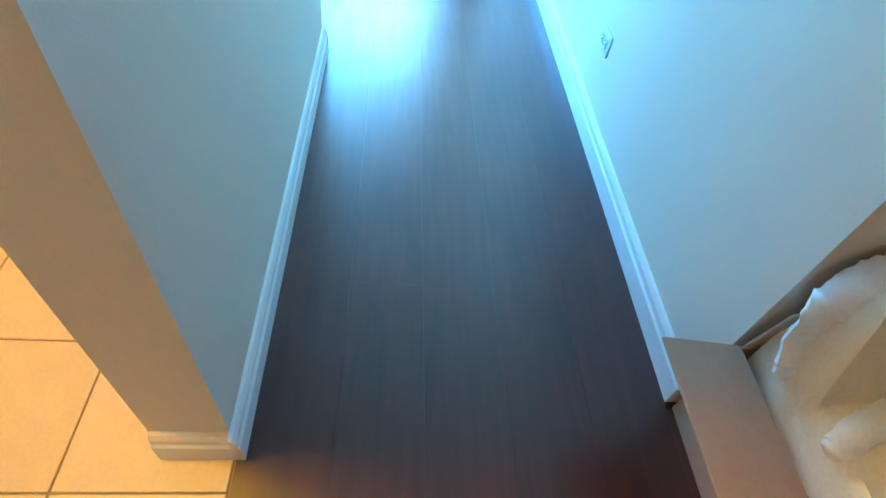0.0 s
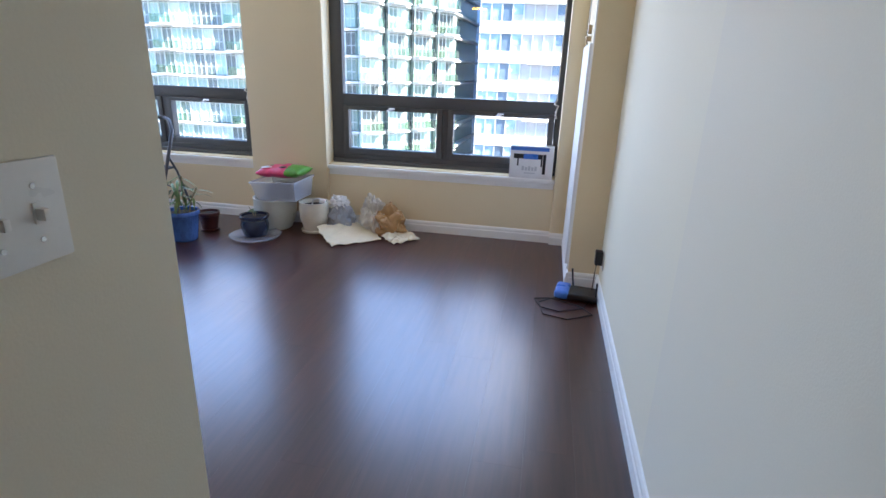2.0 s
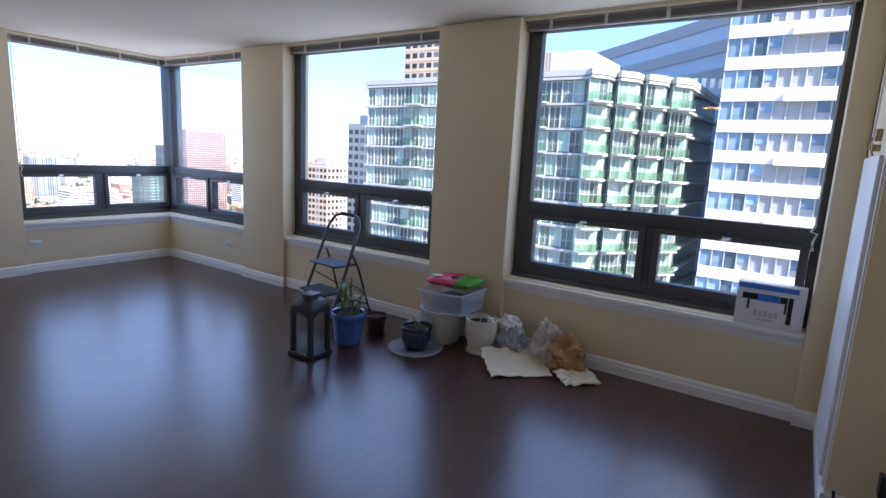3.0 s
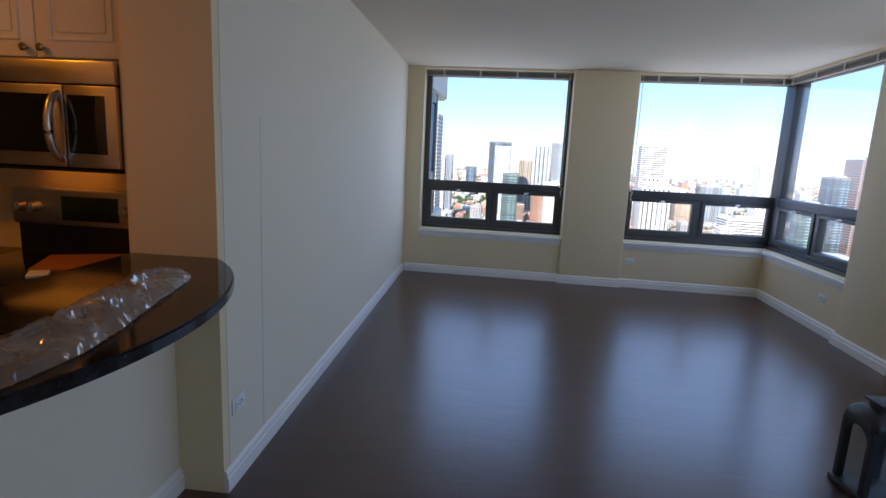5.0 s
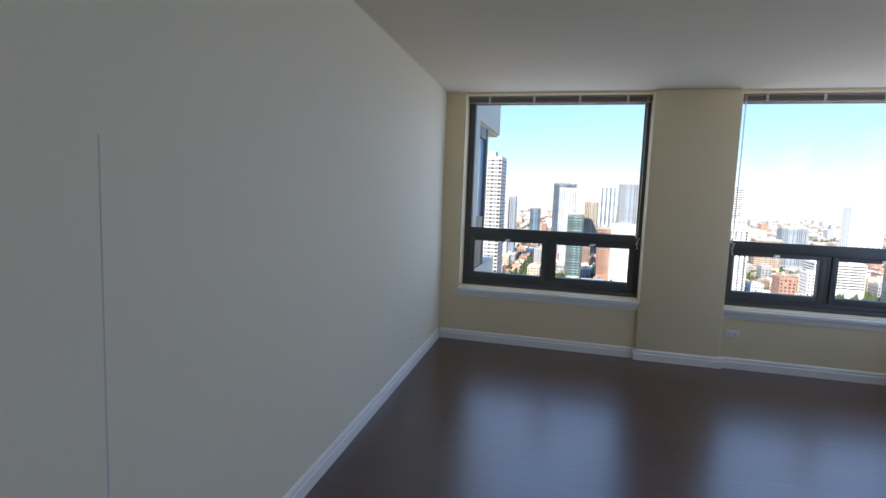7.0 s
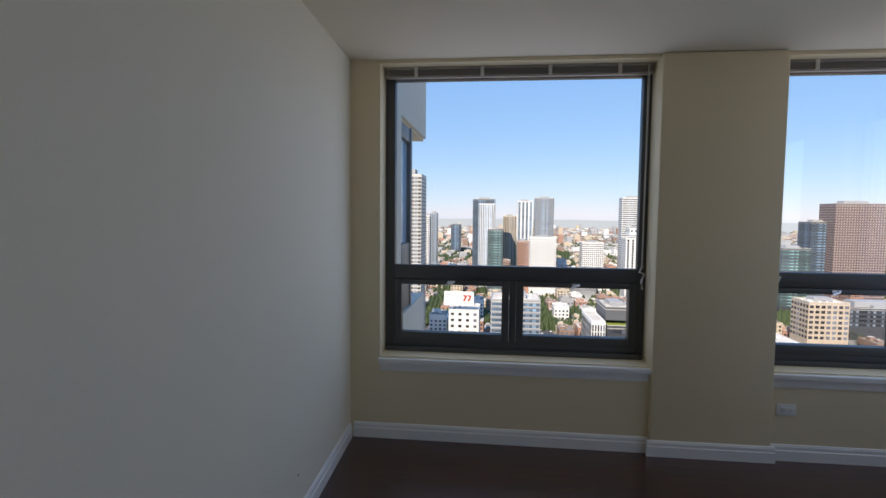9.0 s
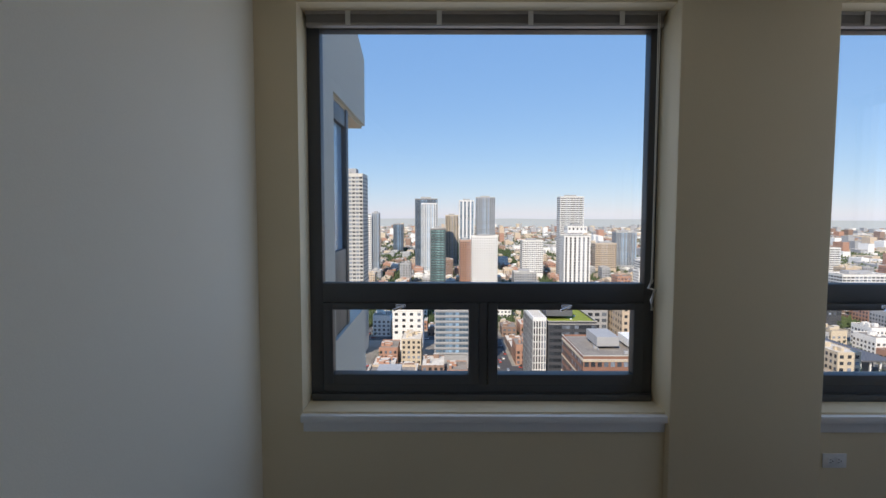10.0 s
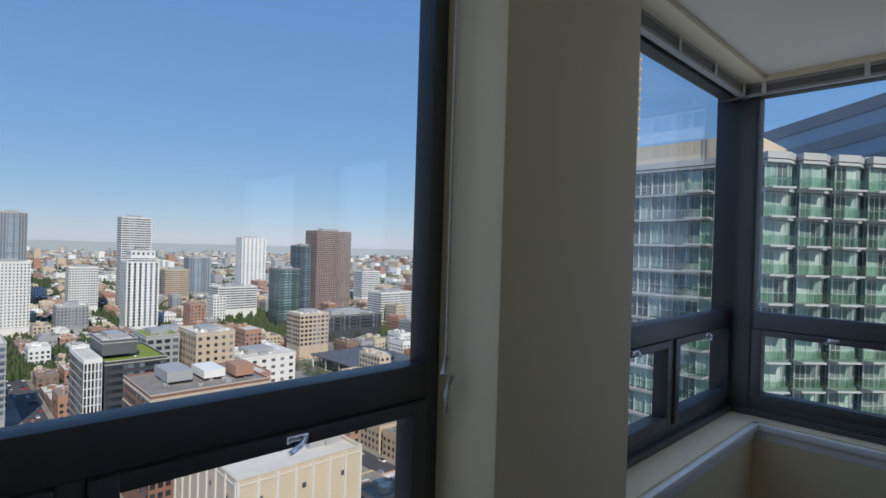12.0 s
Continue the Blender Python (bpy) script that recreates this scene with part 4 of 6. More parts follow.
bp = pot("blue_pot", pose(-2.337, 6.674, 0), "blue glazed pot with a drooping bamboo-like plant", [(0.092, 0.0), (0.098, 0.008), (0.10, 0.02), (0.112, 0.12), (0.126, 0.205), (0.133, 0.212), (0.134, 0.235), (0.128, 0.244)], M_BLUEGLAZE, [(0.116, 0.242), (0.114, 0.20)], 0.215, 0.114, lambda a, z: 1 + (0.012 * math.cos(16 * a) if 0.02 < z < 0.2 else 0))
for k, (x, y, tx, ty, hh) in enumerate(((0.02, 0.0, 0.03, -0.02, 0.52), (-0.03, 0.02, -0.05, 0.0, 0.46), (0.0, -0.03, 0.06, -0.05, 0.50), (0.04, 0.03, 0.08, 0.02, 0.42))):
    bm = bmesh.new()
    tube(bm, [(x, y, 0.2), (x + tx * 0.3, y + ty * 0.3, 0.2 + (hh - 0.2) * 0.5), (x + tx, y + ty, hh)], 0.006, 8)
    part("cane", bm, M_STEM, bp, "thin green-brown cane")
    for q in range(11):
        f = 0.45 + 0.55 * q / 10
        a = rnd.uniform(0, 360)
        leaf(bp, LEAF_L, (x + tx * f, y + ty * f, 0.2 + (hh - 0.2) * f), a, rnd.uniform(-70, 15), rnd.uniform(0.6, 1.05))
pot("red_pot", pose(-2.312, 6.969, 0), "small dark red glazed pot with dry soil", [(0.062, 0.0), (0.08, 0.003), (0.082, 0.014), (0.066, 0.016), (0.07, 0.05), (0.084, 0.125), (0.09, 0.13), (0.09, 0.158)], M_REDPOT, [(0.08, 0.158), (0.078, 0.13)], 0.14, 0.079)
sc = thing("glass_saucer", pose(-1.842, 6.889, 0), "wide clear plastic saucer on the floor", "saucer")
bm = bmesh.new()
lathe(bm, [(0.16, 0.0), (0.185, 0.004), (0.205, 0.022), (0.208, 0.024), (0.203, 0.026), (0.18, 0.009), (0.0, 0.008)], 56)
part("dish", bm, M_TUB, sc)
np_ = pot("navy_pot", pose(-1.852, 6.909, 0.010), "dark navy glazed pot with a seedling", [(0.085, 0.0), (0.095, 0.012), (0.112, 0.07), (0.113, 0.10), (0.104, 0.135), (0.118, 0.155), (0.121, 0.168), (0.117, 0.175)], M_NAVY, [(0.102, 0.172), (0.1, 0.14)], 0.155, 0.1)
bm = bmesh.new()
tube(bm, [(0, 0, 0.15), (-0.01, 0.0, 0.19), (-0.035, -0.01, 0.24)], 0.003, 6)
tube(bm, [(0.01, 0, 0.15), (0.02, -0.01, 0.20)], 0.003, 6)
part("stem", bm, M_STEM, np_)
for q in range(9):
    leaf(np_, LEAF_S, (-0.03 + 0.006 * q, -0.01, 0.19 + 0.006 * (q % 5)), q * 77, rnd.uniform(0, 40), rnd.uniform(0.4, 0.75))
pot("ribbed_pot", pose(-1.817, 7.204, 0), "large pale grey ribbed pot under a plastic tub", [(0.12, 0.0), (0.135, 0.012), (0.165, 0.09), (0.18, 0.18), (0.180, 0.255), (0.184, 0.262), (0.182, 0.272)], M_CELADON, [(0.162, 0.27), (0.160, 0.20)], 0.21, 0.158, lambda a, z: 1 + (0.012 * math.cos(36 * a) if 0.03 < z < 0.25 else 0))
wp = pot("cream_pot", pose(-1.452, 7.194, 0), "cream glazed pot with matching saucer", [(0.085, 0.0), (0.112, 0.003), (0.116, 0.02), (0.094, 0.022), (0.10, 0.05), (0.120, 0.12), (0.126, 0.19), (0.124, 0.25), (0.126, 0.262)], M_CREAMPOT, [(0.112, 0.262), (0.11, 0.20)], 0.225, 0.109)
bm = bmesh.new()
tube(bm, [(-0.02, 0, 0.22), (0.0, -0.01, 0.275), (0.05, -0.02, 0.295), (0.10, -0.03, 0.285)], 0.006, 8)
box(bm, (0.07, -0.05, 0.262), (0.12, -0.02, 0.292), 0.006)
wh = part("plug_cord", bm, M_PIPING, wp, "white cord with a plug hanging over the rim")

tub = thing("plastic_tub", pose(-1.727, 7.209, 0.273, 3, -4, -6), "clear plastic storage tub with dark contents on a pot", "storage tub")
bm = bmesh.new()
for a, b in (((-0.19, -0.135, 0), (0.19, 0.135, 0.004)),):
    box(bm, a, b, 0.001)
lo, hi = (0.185, 0.13), (0.212, 0.15)
for sx, sy, tx, ty in ((-1, -1, 1, -1), (1, -1, 1, 1), (1, 1, -1, 1), (-1, 1, -1, -1)):
    vs = [bm.verts.new((sx * lo[0], sy * lo[1], 0.002)), bm.verts.new((tx * lo[0], ty * lo[1], 0.002)), bm.verts.new((tx * hi[0], ty * hi[1], 0.155)), bm.verts.new((sx * hi[0], sy * hi[1], 0.155))]
    bm.faces.new(vs)
part("tub_body", bm, M_TUB, tub)
bm = bmesh.new()
for a, b in (((-0.222, -0.16, 0.15), (0.222, -0.148, 0.166)), ((-0.222, 0.148, 0.15), (0.222, 0.16, 0.166)), ((-0.222, -0.148, 0.15), (-0.21, 0.148, 0.166)), ((0.21, -0.148, 0.15), (0.222, 0.148, 0.166))):
    box(bm, a, b, 0.003)
part("rim", bm, M_TUB, tub)
bm = bmesh.new()
blob(bm, (0.178, 0.124, 0.07), 0.10, 2.2, 4.0, 4, Matrix.Translation((0, 0, 0.06)))
part("contents", bm, M_DARKSTUFF, tub, "dark folded cloth")
sk = thing("soil_sack", pose(-1.712, 7.209, 0.452, 2, -4, -6), "pink and green plastic sack of potting mix", "sack")
for nm, x0, x1, mt in (("sack_body", -0.20, 0.075, M_PINK), ("sack_end", 0.07, 0.205, M_GREENP)):
    bm = bmesh.new()
    N, K = 24, 20
    rows = []
    for i in range(N + 1):
        x = x0 + (x1 - x0) * i / N
        e = max(0.06, 1 - (abs(x) / 0.207) ** 5)
        rows.append([bm.verts.new((x, (0.125 - 0.01 * e) * math.cos(2 * math.pi * k / K) * (1 + 0.05 * noise.noise(Vector((x * 20, k * 0.4, 1)))), 0.05 + 0.05 * e ** 0.5 * math.sin(2 * math.pi * k / K) * (1 + 0.3 * noise.noise(Vector((x * 16, math.cos(k) * 2, 3)))))) for k in range(K)])
    for a, b in zip(rows, rows[1:]):
        for k in range(K):
            bm.faces.new((a[k], a[(k + 1) % K], b[(k + 1) % K], b[k]))
    bm.faces.new(rows[0][::-1])
    bm.faces.new(rows[-1])
    part(nm, bm, mt, sk, "pink printed film" if mt is M_PINK else "green printed film")
for nm, c, q, mt in (("print_patch", (-0.13, -0.06), (0.05, 0.03), M_PIPING), ("print_leaf", (-0.10, 0.02), (0.035, 0.04), M_GREENP), ("print_patch", (0.03, -0.05), (0.03, 0.035), M_BLACK)):
    bm = bmesh.new()
    blob(bm, (q[0], q[1], 0.006), 0.3, 2, q[0] * 100, 3, Matrix.Translation((c[0], c[1], 0.094)))
    part(nm, bm, mt, sk, "printed picture patch")

gb = thing("grey_bag", pose(-1.242, 7.279, 0), "knotted translucent grey plastic bag on the floor", "plastic bag")
bm = bmesh.new()
blob(bm, (0.115, 0.10, 0.15), 0.30, 2.3, 2.0, 5, Matrix.Translation((0, 0, 0.115)))
part("bag_body", bm, M_BAGGREY, gb)
bm = bmesh.new()
blob(bm, (0.07, 0.05, 0.055), 0.7, 2.6, 7.0, 4, Matrix.Translation((-0.01, -0.02, 0.25)))
part("knot", bm, M_PIPING, gb, "gathered white knot")
bb = thing("brown_bag", pose(-0.882, 7.284, 0), "crumpled brown and cream plastic bag on the floor", "plastic bag")
bm = bmesh.new()
blob(bm, (0.15, 0.11, 0.15), 0.42, 2.1, 5.0, 5, Matrix.Translation((0.05, 0.0, 0.10)))
part("bag_body", bm, M_BAGBROWN, bb, "brown film")
bm = bmesh.new()
blob(bm, (0.10, 0.07, 0.16), 0.55, 2.4, 9.0, 5, Matrix.Translation((-0.06, -0.03, 0.15)))
part("bag_fold", bm, M_BAGCREAM, bb, "cream translucent fold")


def sheet(m, w, d, amp, seed, thick=0.006, rise=0.0):
    bm = bmesh.new()
    N = 26
    g = []
    for i in range(N + 1):
        row = []
        for j in range(N + 1):
            u, v = i / N, j / N
            edge = 0.025 * noise.noise(Vector((u * 6 + seed, v * 6, 2)))
            fold = abs(noise.noise(Vector((u * 3.2, v * 3.2, seed))))
            row.append(bm.verts.new(((u - 0.5) * w + edge, (v - 0.5) * d + edge * 0.7, 0.006 + rise * v ** 1.5 + amp * fold + 0.008 * noise.noise(Vector((u * 11, v * 11, seed))) ** 2)))
        g.append(row)
    for i in range(N):
        for j in range(N):
            bm.faces.new((g[i][j], g[i + 1][j], g[i + 1][j + 1], g[i][j + 1]))
    r = bmesh.ops.extrude_face_region(bm, geom=bm.faces[:])
    vs = [v for v in r["geom"] if isinstance(v, bmesh.types.BMVert)]
    bmesh.ops.translate(bm, verts=vs, vec=(0, 0, thick))
    for v in bm.verts:
        v.co = m @ v.co
    return bm


tagged(new("packing_paper", mesh_of("packing_paper", sheet(pose(-1.102, 7.079, 0, 0, 0, 42), 0.43, 0.36, 0.03, 3.0, 0.006, 0.06), M_PAPER)), "folded cream packing paper on the floor", "paper", "packing paper")
tagged(new("packing_paper", mesh_of("packing_paper", sheet(pose(-0.677, 7.164, 0, 0, 0, 48), 0.26, 0.20, 0.05, 8.0, 0.006, 0.02), M_PAPER)), "torn cream packing paper scrap on the floor", "paper", "packing paper")


def step_stool():
    th = thing("step_stool", pose(-2.972, 7.174, 0, 0, 0, -7), "folding grey steel step stool with two dark treads", "step stool")
    w = 0.215

    def leg(nm, pts, r=0.014):
        bm = bmesh.new()
        tube(bm, pts, r, 10)
        return part(nm, bm, M_STOOL, th)
    front = lambda s, z: (s * (w + 0.02 - 0.03 * z), -0.24 + 0.36 * z / 0.9, z)
    hoop = [front(-1, 0.012)] + [front(-1, z) for z in (0.3, 0.6, 0.78)]
    hoop += [(-0.165, 0.105, 0.86), (-0.135, 0.118, 0.872), (-0.08, 0.122, 0.885), (0.08, 0.122, 0.885), (0.135, 0.118, 0.872), (0.165, 0.105, 0.86)]
    hoop += [front(1, z) for z in (0.78, 0.6, 0.3)] + [front(1, 0.012)]
    leg("front_frame", hoop)
    bm = bmesh.new()
    tube(bm, [(-0.09, 0.122, 0.885), (0.09, 0.122, 0.885)], 0.017, 12)
    part("grip", bm, M_RUBBER, th, "black rubber grip")
    for s in (-1, 1):
        leg("rear_leg", [(s * 0.185, 0.02, 0.56), (s * 0.195, 0.09, 0.42), (s * 0.215, 0.215, 0.012)], 0.010)
        leg("brace", [(s * 0.19, -0.10, 0.36), (s * 0.2, 0.16, 0.20)], 0.005)
        for y in (-0.238, 0.213):
            bm = bmesh.new()
            cyl(bm, 0.016, 0.014, 0, 0.035, Matrix.Translation((s * 0.216, y, 0)), 14)
            part("foot", bm, M_RUBBER, th, "black rubber foot")
    leg("cross_bar", [(-0.21, 0.19, 0.08), (0.21, 0.19, 0.08)], 0.007)
    for z, y0, y1 in ((0.47, -0.16, 0.07), (0.235, -0.27, -0.05)):
        bm = bmesh.new()
        box(bm, (-0.185, y0, z - 0.022), (0.185, y1, z), 0.008)
        t = part("tread", bm, M_STOOL, th)
        bm = bmesh.new()
        for k in range(6):
            box(bm, (-0.17, y0 + 0.02 + k * 0.034, z - 0.001), (0.17, y0 + 0.042 + k * 0.034, z + 0.004), 0.001)
        part("tread_mat", bm, M_TREAD, t, "ribbed dark mat")


step_stool()

# small marks on the long white wall
askew(tagged(new("wall_crack", mesh_of("wall_crack", (lambda b: (box(b, (-2.0635, 3.2345, 0.1), (-2.06, 3.2358, 1.575)), b)[1])(bmesh.new()), M_GREYINK, False)), "thin vertical crack line in the white wall paint", "crack", "", "structure"))
askew(tagged(new("wall_hole", mesh_of("wall_hole", (lambda b: (cyl(b, 0.006, 0.006, 0, 0.002, Matrix.Translation((-5.12, 3.2345, 0.255)) @ Matrix.Rotation(radians(-90), 4, "X"), 12), b)[1])(bmesh.new()), M_SLOT, False)), "small dark cable hole in the white wall", "hole", "", "structure"))

# ---- the city outside ----
GZ = -110.0
M_GROUND = mat("city_ground", (0.25, 0.235, 0.21), 0.95, var=0.55, scale=0.011, fine=0.09, bump=0)
M_ROAD = mat("asphalt", (0.075, 0.075, 0.08), 0.9, var=0.15, scale=0.05, fine=1.5, bump=0)
M_LINE = mat("road_paint", (0.6, 0.6, 0.58), 0.8)
M_CONC = mat("pale_concrete", (0.62, 0.60, 0.55), 0.8, var=0.08, scale=0.15, fine=2, bump=0)
M_WHITEB = mat("white_facade", (0.78, 0.78, 0.76), 0.7, var=0.05, scale=0.1, fine=2, bump=0)
M_CREAMB = mat("cream_facade", (0.58, 0.49, 0.37), 0.8, var=0.08, scale=0.1, fine=2, bump=0)
M_TANB = mat("tan_facade", (0.56, 0.45, 0.34), 0.85, var=0.12, scale=0.2, fine=2, bump=0)
M_BRICKB = mat("red_brick_facade", (0.42, 0.235, 0.17), 0.85, var=0.15, scale=0.2, fine=3, bump=0)
M_BROWNB = mat("brown_brick_facade", (0.27, 0.18, 0.14), 0.85, var=0.15, scale=0.2, fine=3, bump=0)
M_GREYB = mat("grey_facade", (0.36, 0.37, 0.38), 0.7, var=0.1, scale=0.2, fine=2, bump=0)
M_DARKB = mat("dark_facade", (0.07, 0.075, 0.085), 0.4, var=0.15, scale=0.2, fine=2, bump=0)
M_MAROON = mat("maroon_facade", (0.155, 0.105, 0.115), 0.7, var=0.1, scale=0.2, fine=2, bump=0)
M_ROOF = mat("pale_flat_roof", (0.60, 0.565, 0.51), 0.9, var=0.30, scale=0.10, fine=0.9, bump=0)
M_ROOFD = mat("grey_flat_roof", (0.25, 0.225, 0.20), 0.9, var=0.35, scale=0.15, fine=1.2, bump=0)
M_ROOFW = mat("white_roof_membrane", (0.62, 0.58, 0.52), 0.9, var=0.18, scale=0.10, fine=1.2, bump=0)
M_GREYD = mat("dark_grey_cladding", (0.11, 0.115, 0.13), 0.6, var=0.15, scale=0.2, fine=2, bump=0)
M_LOFT = mat("brown_loft_brick", (0.27, 0.14, 0.10), 0.85, var=0.15, scale=0.2, fine=3, bump=0)
M_GRASS = mat("green_roof", (0.22, 0.27, 0.04), 0.9, var=0.25, scale=0.3, fine=3, bump=0)
M_WIN = mat("dark_window_glass", (0.028, 0.034, 0.042), 0.35, spec=0.3, var=0.5, scale=0.25, fine=1.2, bump=0, per_object=0.3, per_island=6.0)
M_WINB = mat("blue_window_glass", (0.075, 0.125, 0.175), 0.12, var=0.4, scale=0.2, fine=1.0, bump=0, per_object=0.3, per_island=2.2)
M_TEAL = mat("teal_window_glass", (0.09, 0.17, 0.165), 0.14, var=0.4, scale=0.2, fine=1.0, bump=0, per_object=0.3, per_island=1.6)
M_TREE = mat("tree_leaves", (0.055, 0.085, 0.03), 0.8, var=0.4, scale=0.3, fine=2, bump=0)
M_AD = mat("ad_red", (0.5, 0.06, 0.04), 0.6)


# haze put in as an even glow, for an added ring round the ground
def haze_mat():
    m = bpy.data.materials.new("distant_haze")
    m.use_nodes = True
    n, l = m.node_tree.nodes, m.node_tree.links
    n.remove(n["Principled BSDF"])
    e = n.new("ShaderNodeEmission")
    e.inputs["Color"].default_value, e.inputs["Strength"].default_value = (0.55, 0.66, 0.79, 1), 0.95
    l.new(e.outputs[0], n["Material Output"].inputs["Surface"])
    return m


bm = bmesh.new()
bmesh.ops.create_circle(bm, cap_ends=True, segments=96, radius=4700, matrix=Matrix.Translation((0, 0, GZ)))
tagged(new("ground", mesh_of("ground", bm, M_GROUND, False)), "flat city ground reaching the hazy horizon", "ground", "", "structure")
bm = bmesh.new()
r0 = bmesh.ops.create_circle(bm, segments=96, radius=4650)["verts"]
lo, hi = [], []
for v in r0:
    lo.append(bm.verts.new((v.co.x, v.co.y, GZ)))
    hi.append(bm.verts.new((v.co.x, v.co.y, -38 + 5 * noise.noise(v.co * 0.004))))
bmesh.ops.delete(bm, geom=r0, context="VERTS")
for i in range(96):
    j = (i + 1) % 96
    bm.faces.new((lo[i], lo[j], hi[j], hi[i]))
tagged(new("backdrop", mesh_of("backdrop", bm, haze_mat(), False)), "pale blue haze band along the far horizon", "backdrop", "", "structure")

RESERVED = [(-345, -148, -7.0, 4.4), (-420, -338, 171, 335), (-430, -240, 24, 48)]
row_cache = {}


def facade_row(wx, wy, fh, style, bay):
    """One storey of glazing round a block, centred on the origin, standing on z = 0."""
    key = (wx, wy, fh, style, bay)
    if key in row_cache:
        return row_cache[key]
    vs, fs = [], []

    def quad(p, q, z0, z1, nrm, o):
        k = len(vs)
        for x, y, z in ((p[0], p[1], z0), (q[0], q[1], z0), (q[0], q[1], z1), (p[0], p[1], z1)):
            vs.append((x + nrm[0] * o, y + nrm[1] * o, z))
        fs.append((k, k + 1, k + 2, k + 3))
    hx, hy = wx / 2, wy / 2
    for a, b, nrm in (((hx, -hy), (hx, hy), (1, 0)), ((hx, hy), (-hx, hy), (0, 1)), ((-hx, -hy), (hx, -hy), (0, -1)), ((-hx, hy), (-hx, -hy), (-1, 0))):
        L = math.hypot(b[0] - a[0], b[1] - a[1])
        d = ((b[0] - a[0]) / L, (b[1] - a[1]) / L)
        if style == "ribbon":
            n = max(2, round((L - 1.2) / 2.4))
            for i in range(n):
                p, q = 0.6 + (L - 1.2) * i / n + 0.08, 0.6 + (L - 1.2) * (i + 1) / n - 0.08
                quad((a[0] + d[0] * p, a[1] + d[1] * p), (a[0] + d[0] * q, a[1] + d[1] * q), fh * 0.36, fh * 0.84, nrm, 0.12)
            continue
        n = max(2, round(L / bay))
        s = L / n
        fill = {"punched": 0.66, "tall": 0.58, "small": 0.42, "wide": 0.8, "slit": 0.10, "piers": 0.42}[style]
        z0, z1 = {"punched": (0.26, 0.80), "tall": (0.06, 0.94), "small": (0.34, 0.78), "wide": (0.28, 0.82), "slit": (0.45, 0.60), "piers": (0.12, 0.94)}[style]
        for i in range(n):
            c = s * (i + 0.5)
            quad((a[0] + d[0] * (c - s * fill / 2), a[1] + d[1] * (c - s * fill / 2)), (a[0] + d[0] * (c + s * fill / 2), a[1] + d[1] * (c + s * fill / 2)), fh * z0, fh * z1, nrm, 0.10)
    me = bpy.data.meshes.new("window_row")
    me.from_pydata(vs, [], fs)
    row_cache[key] = me
    return me


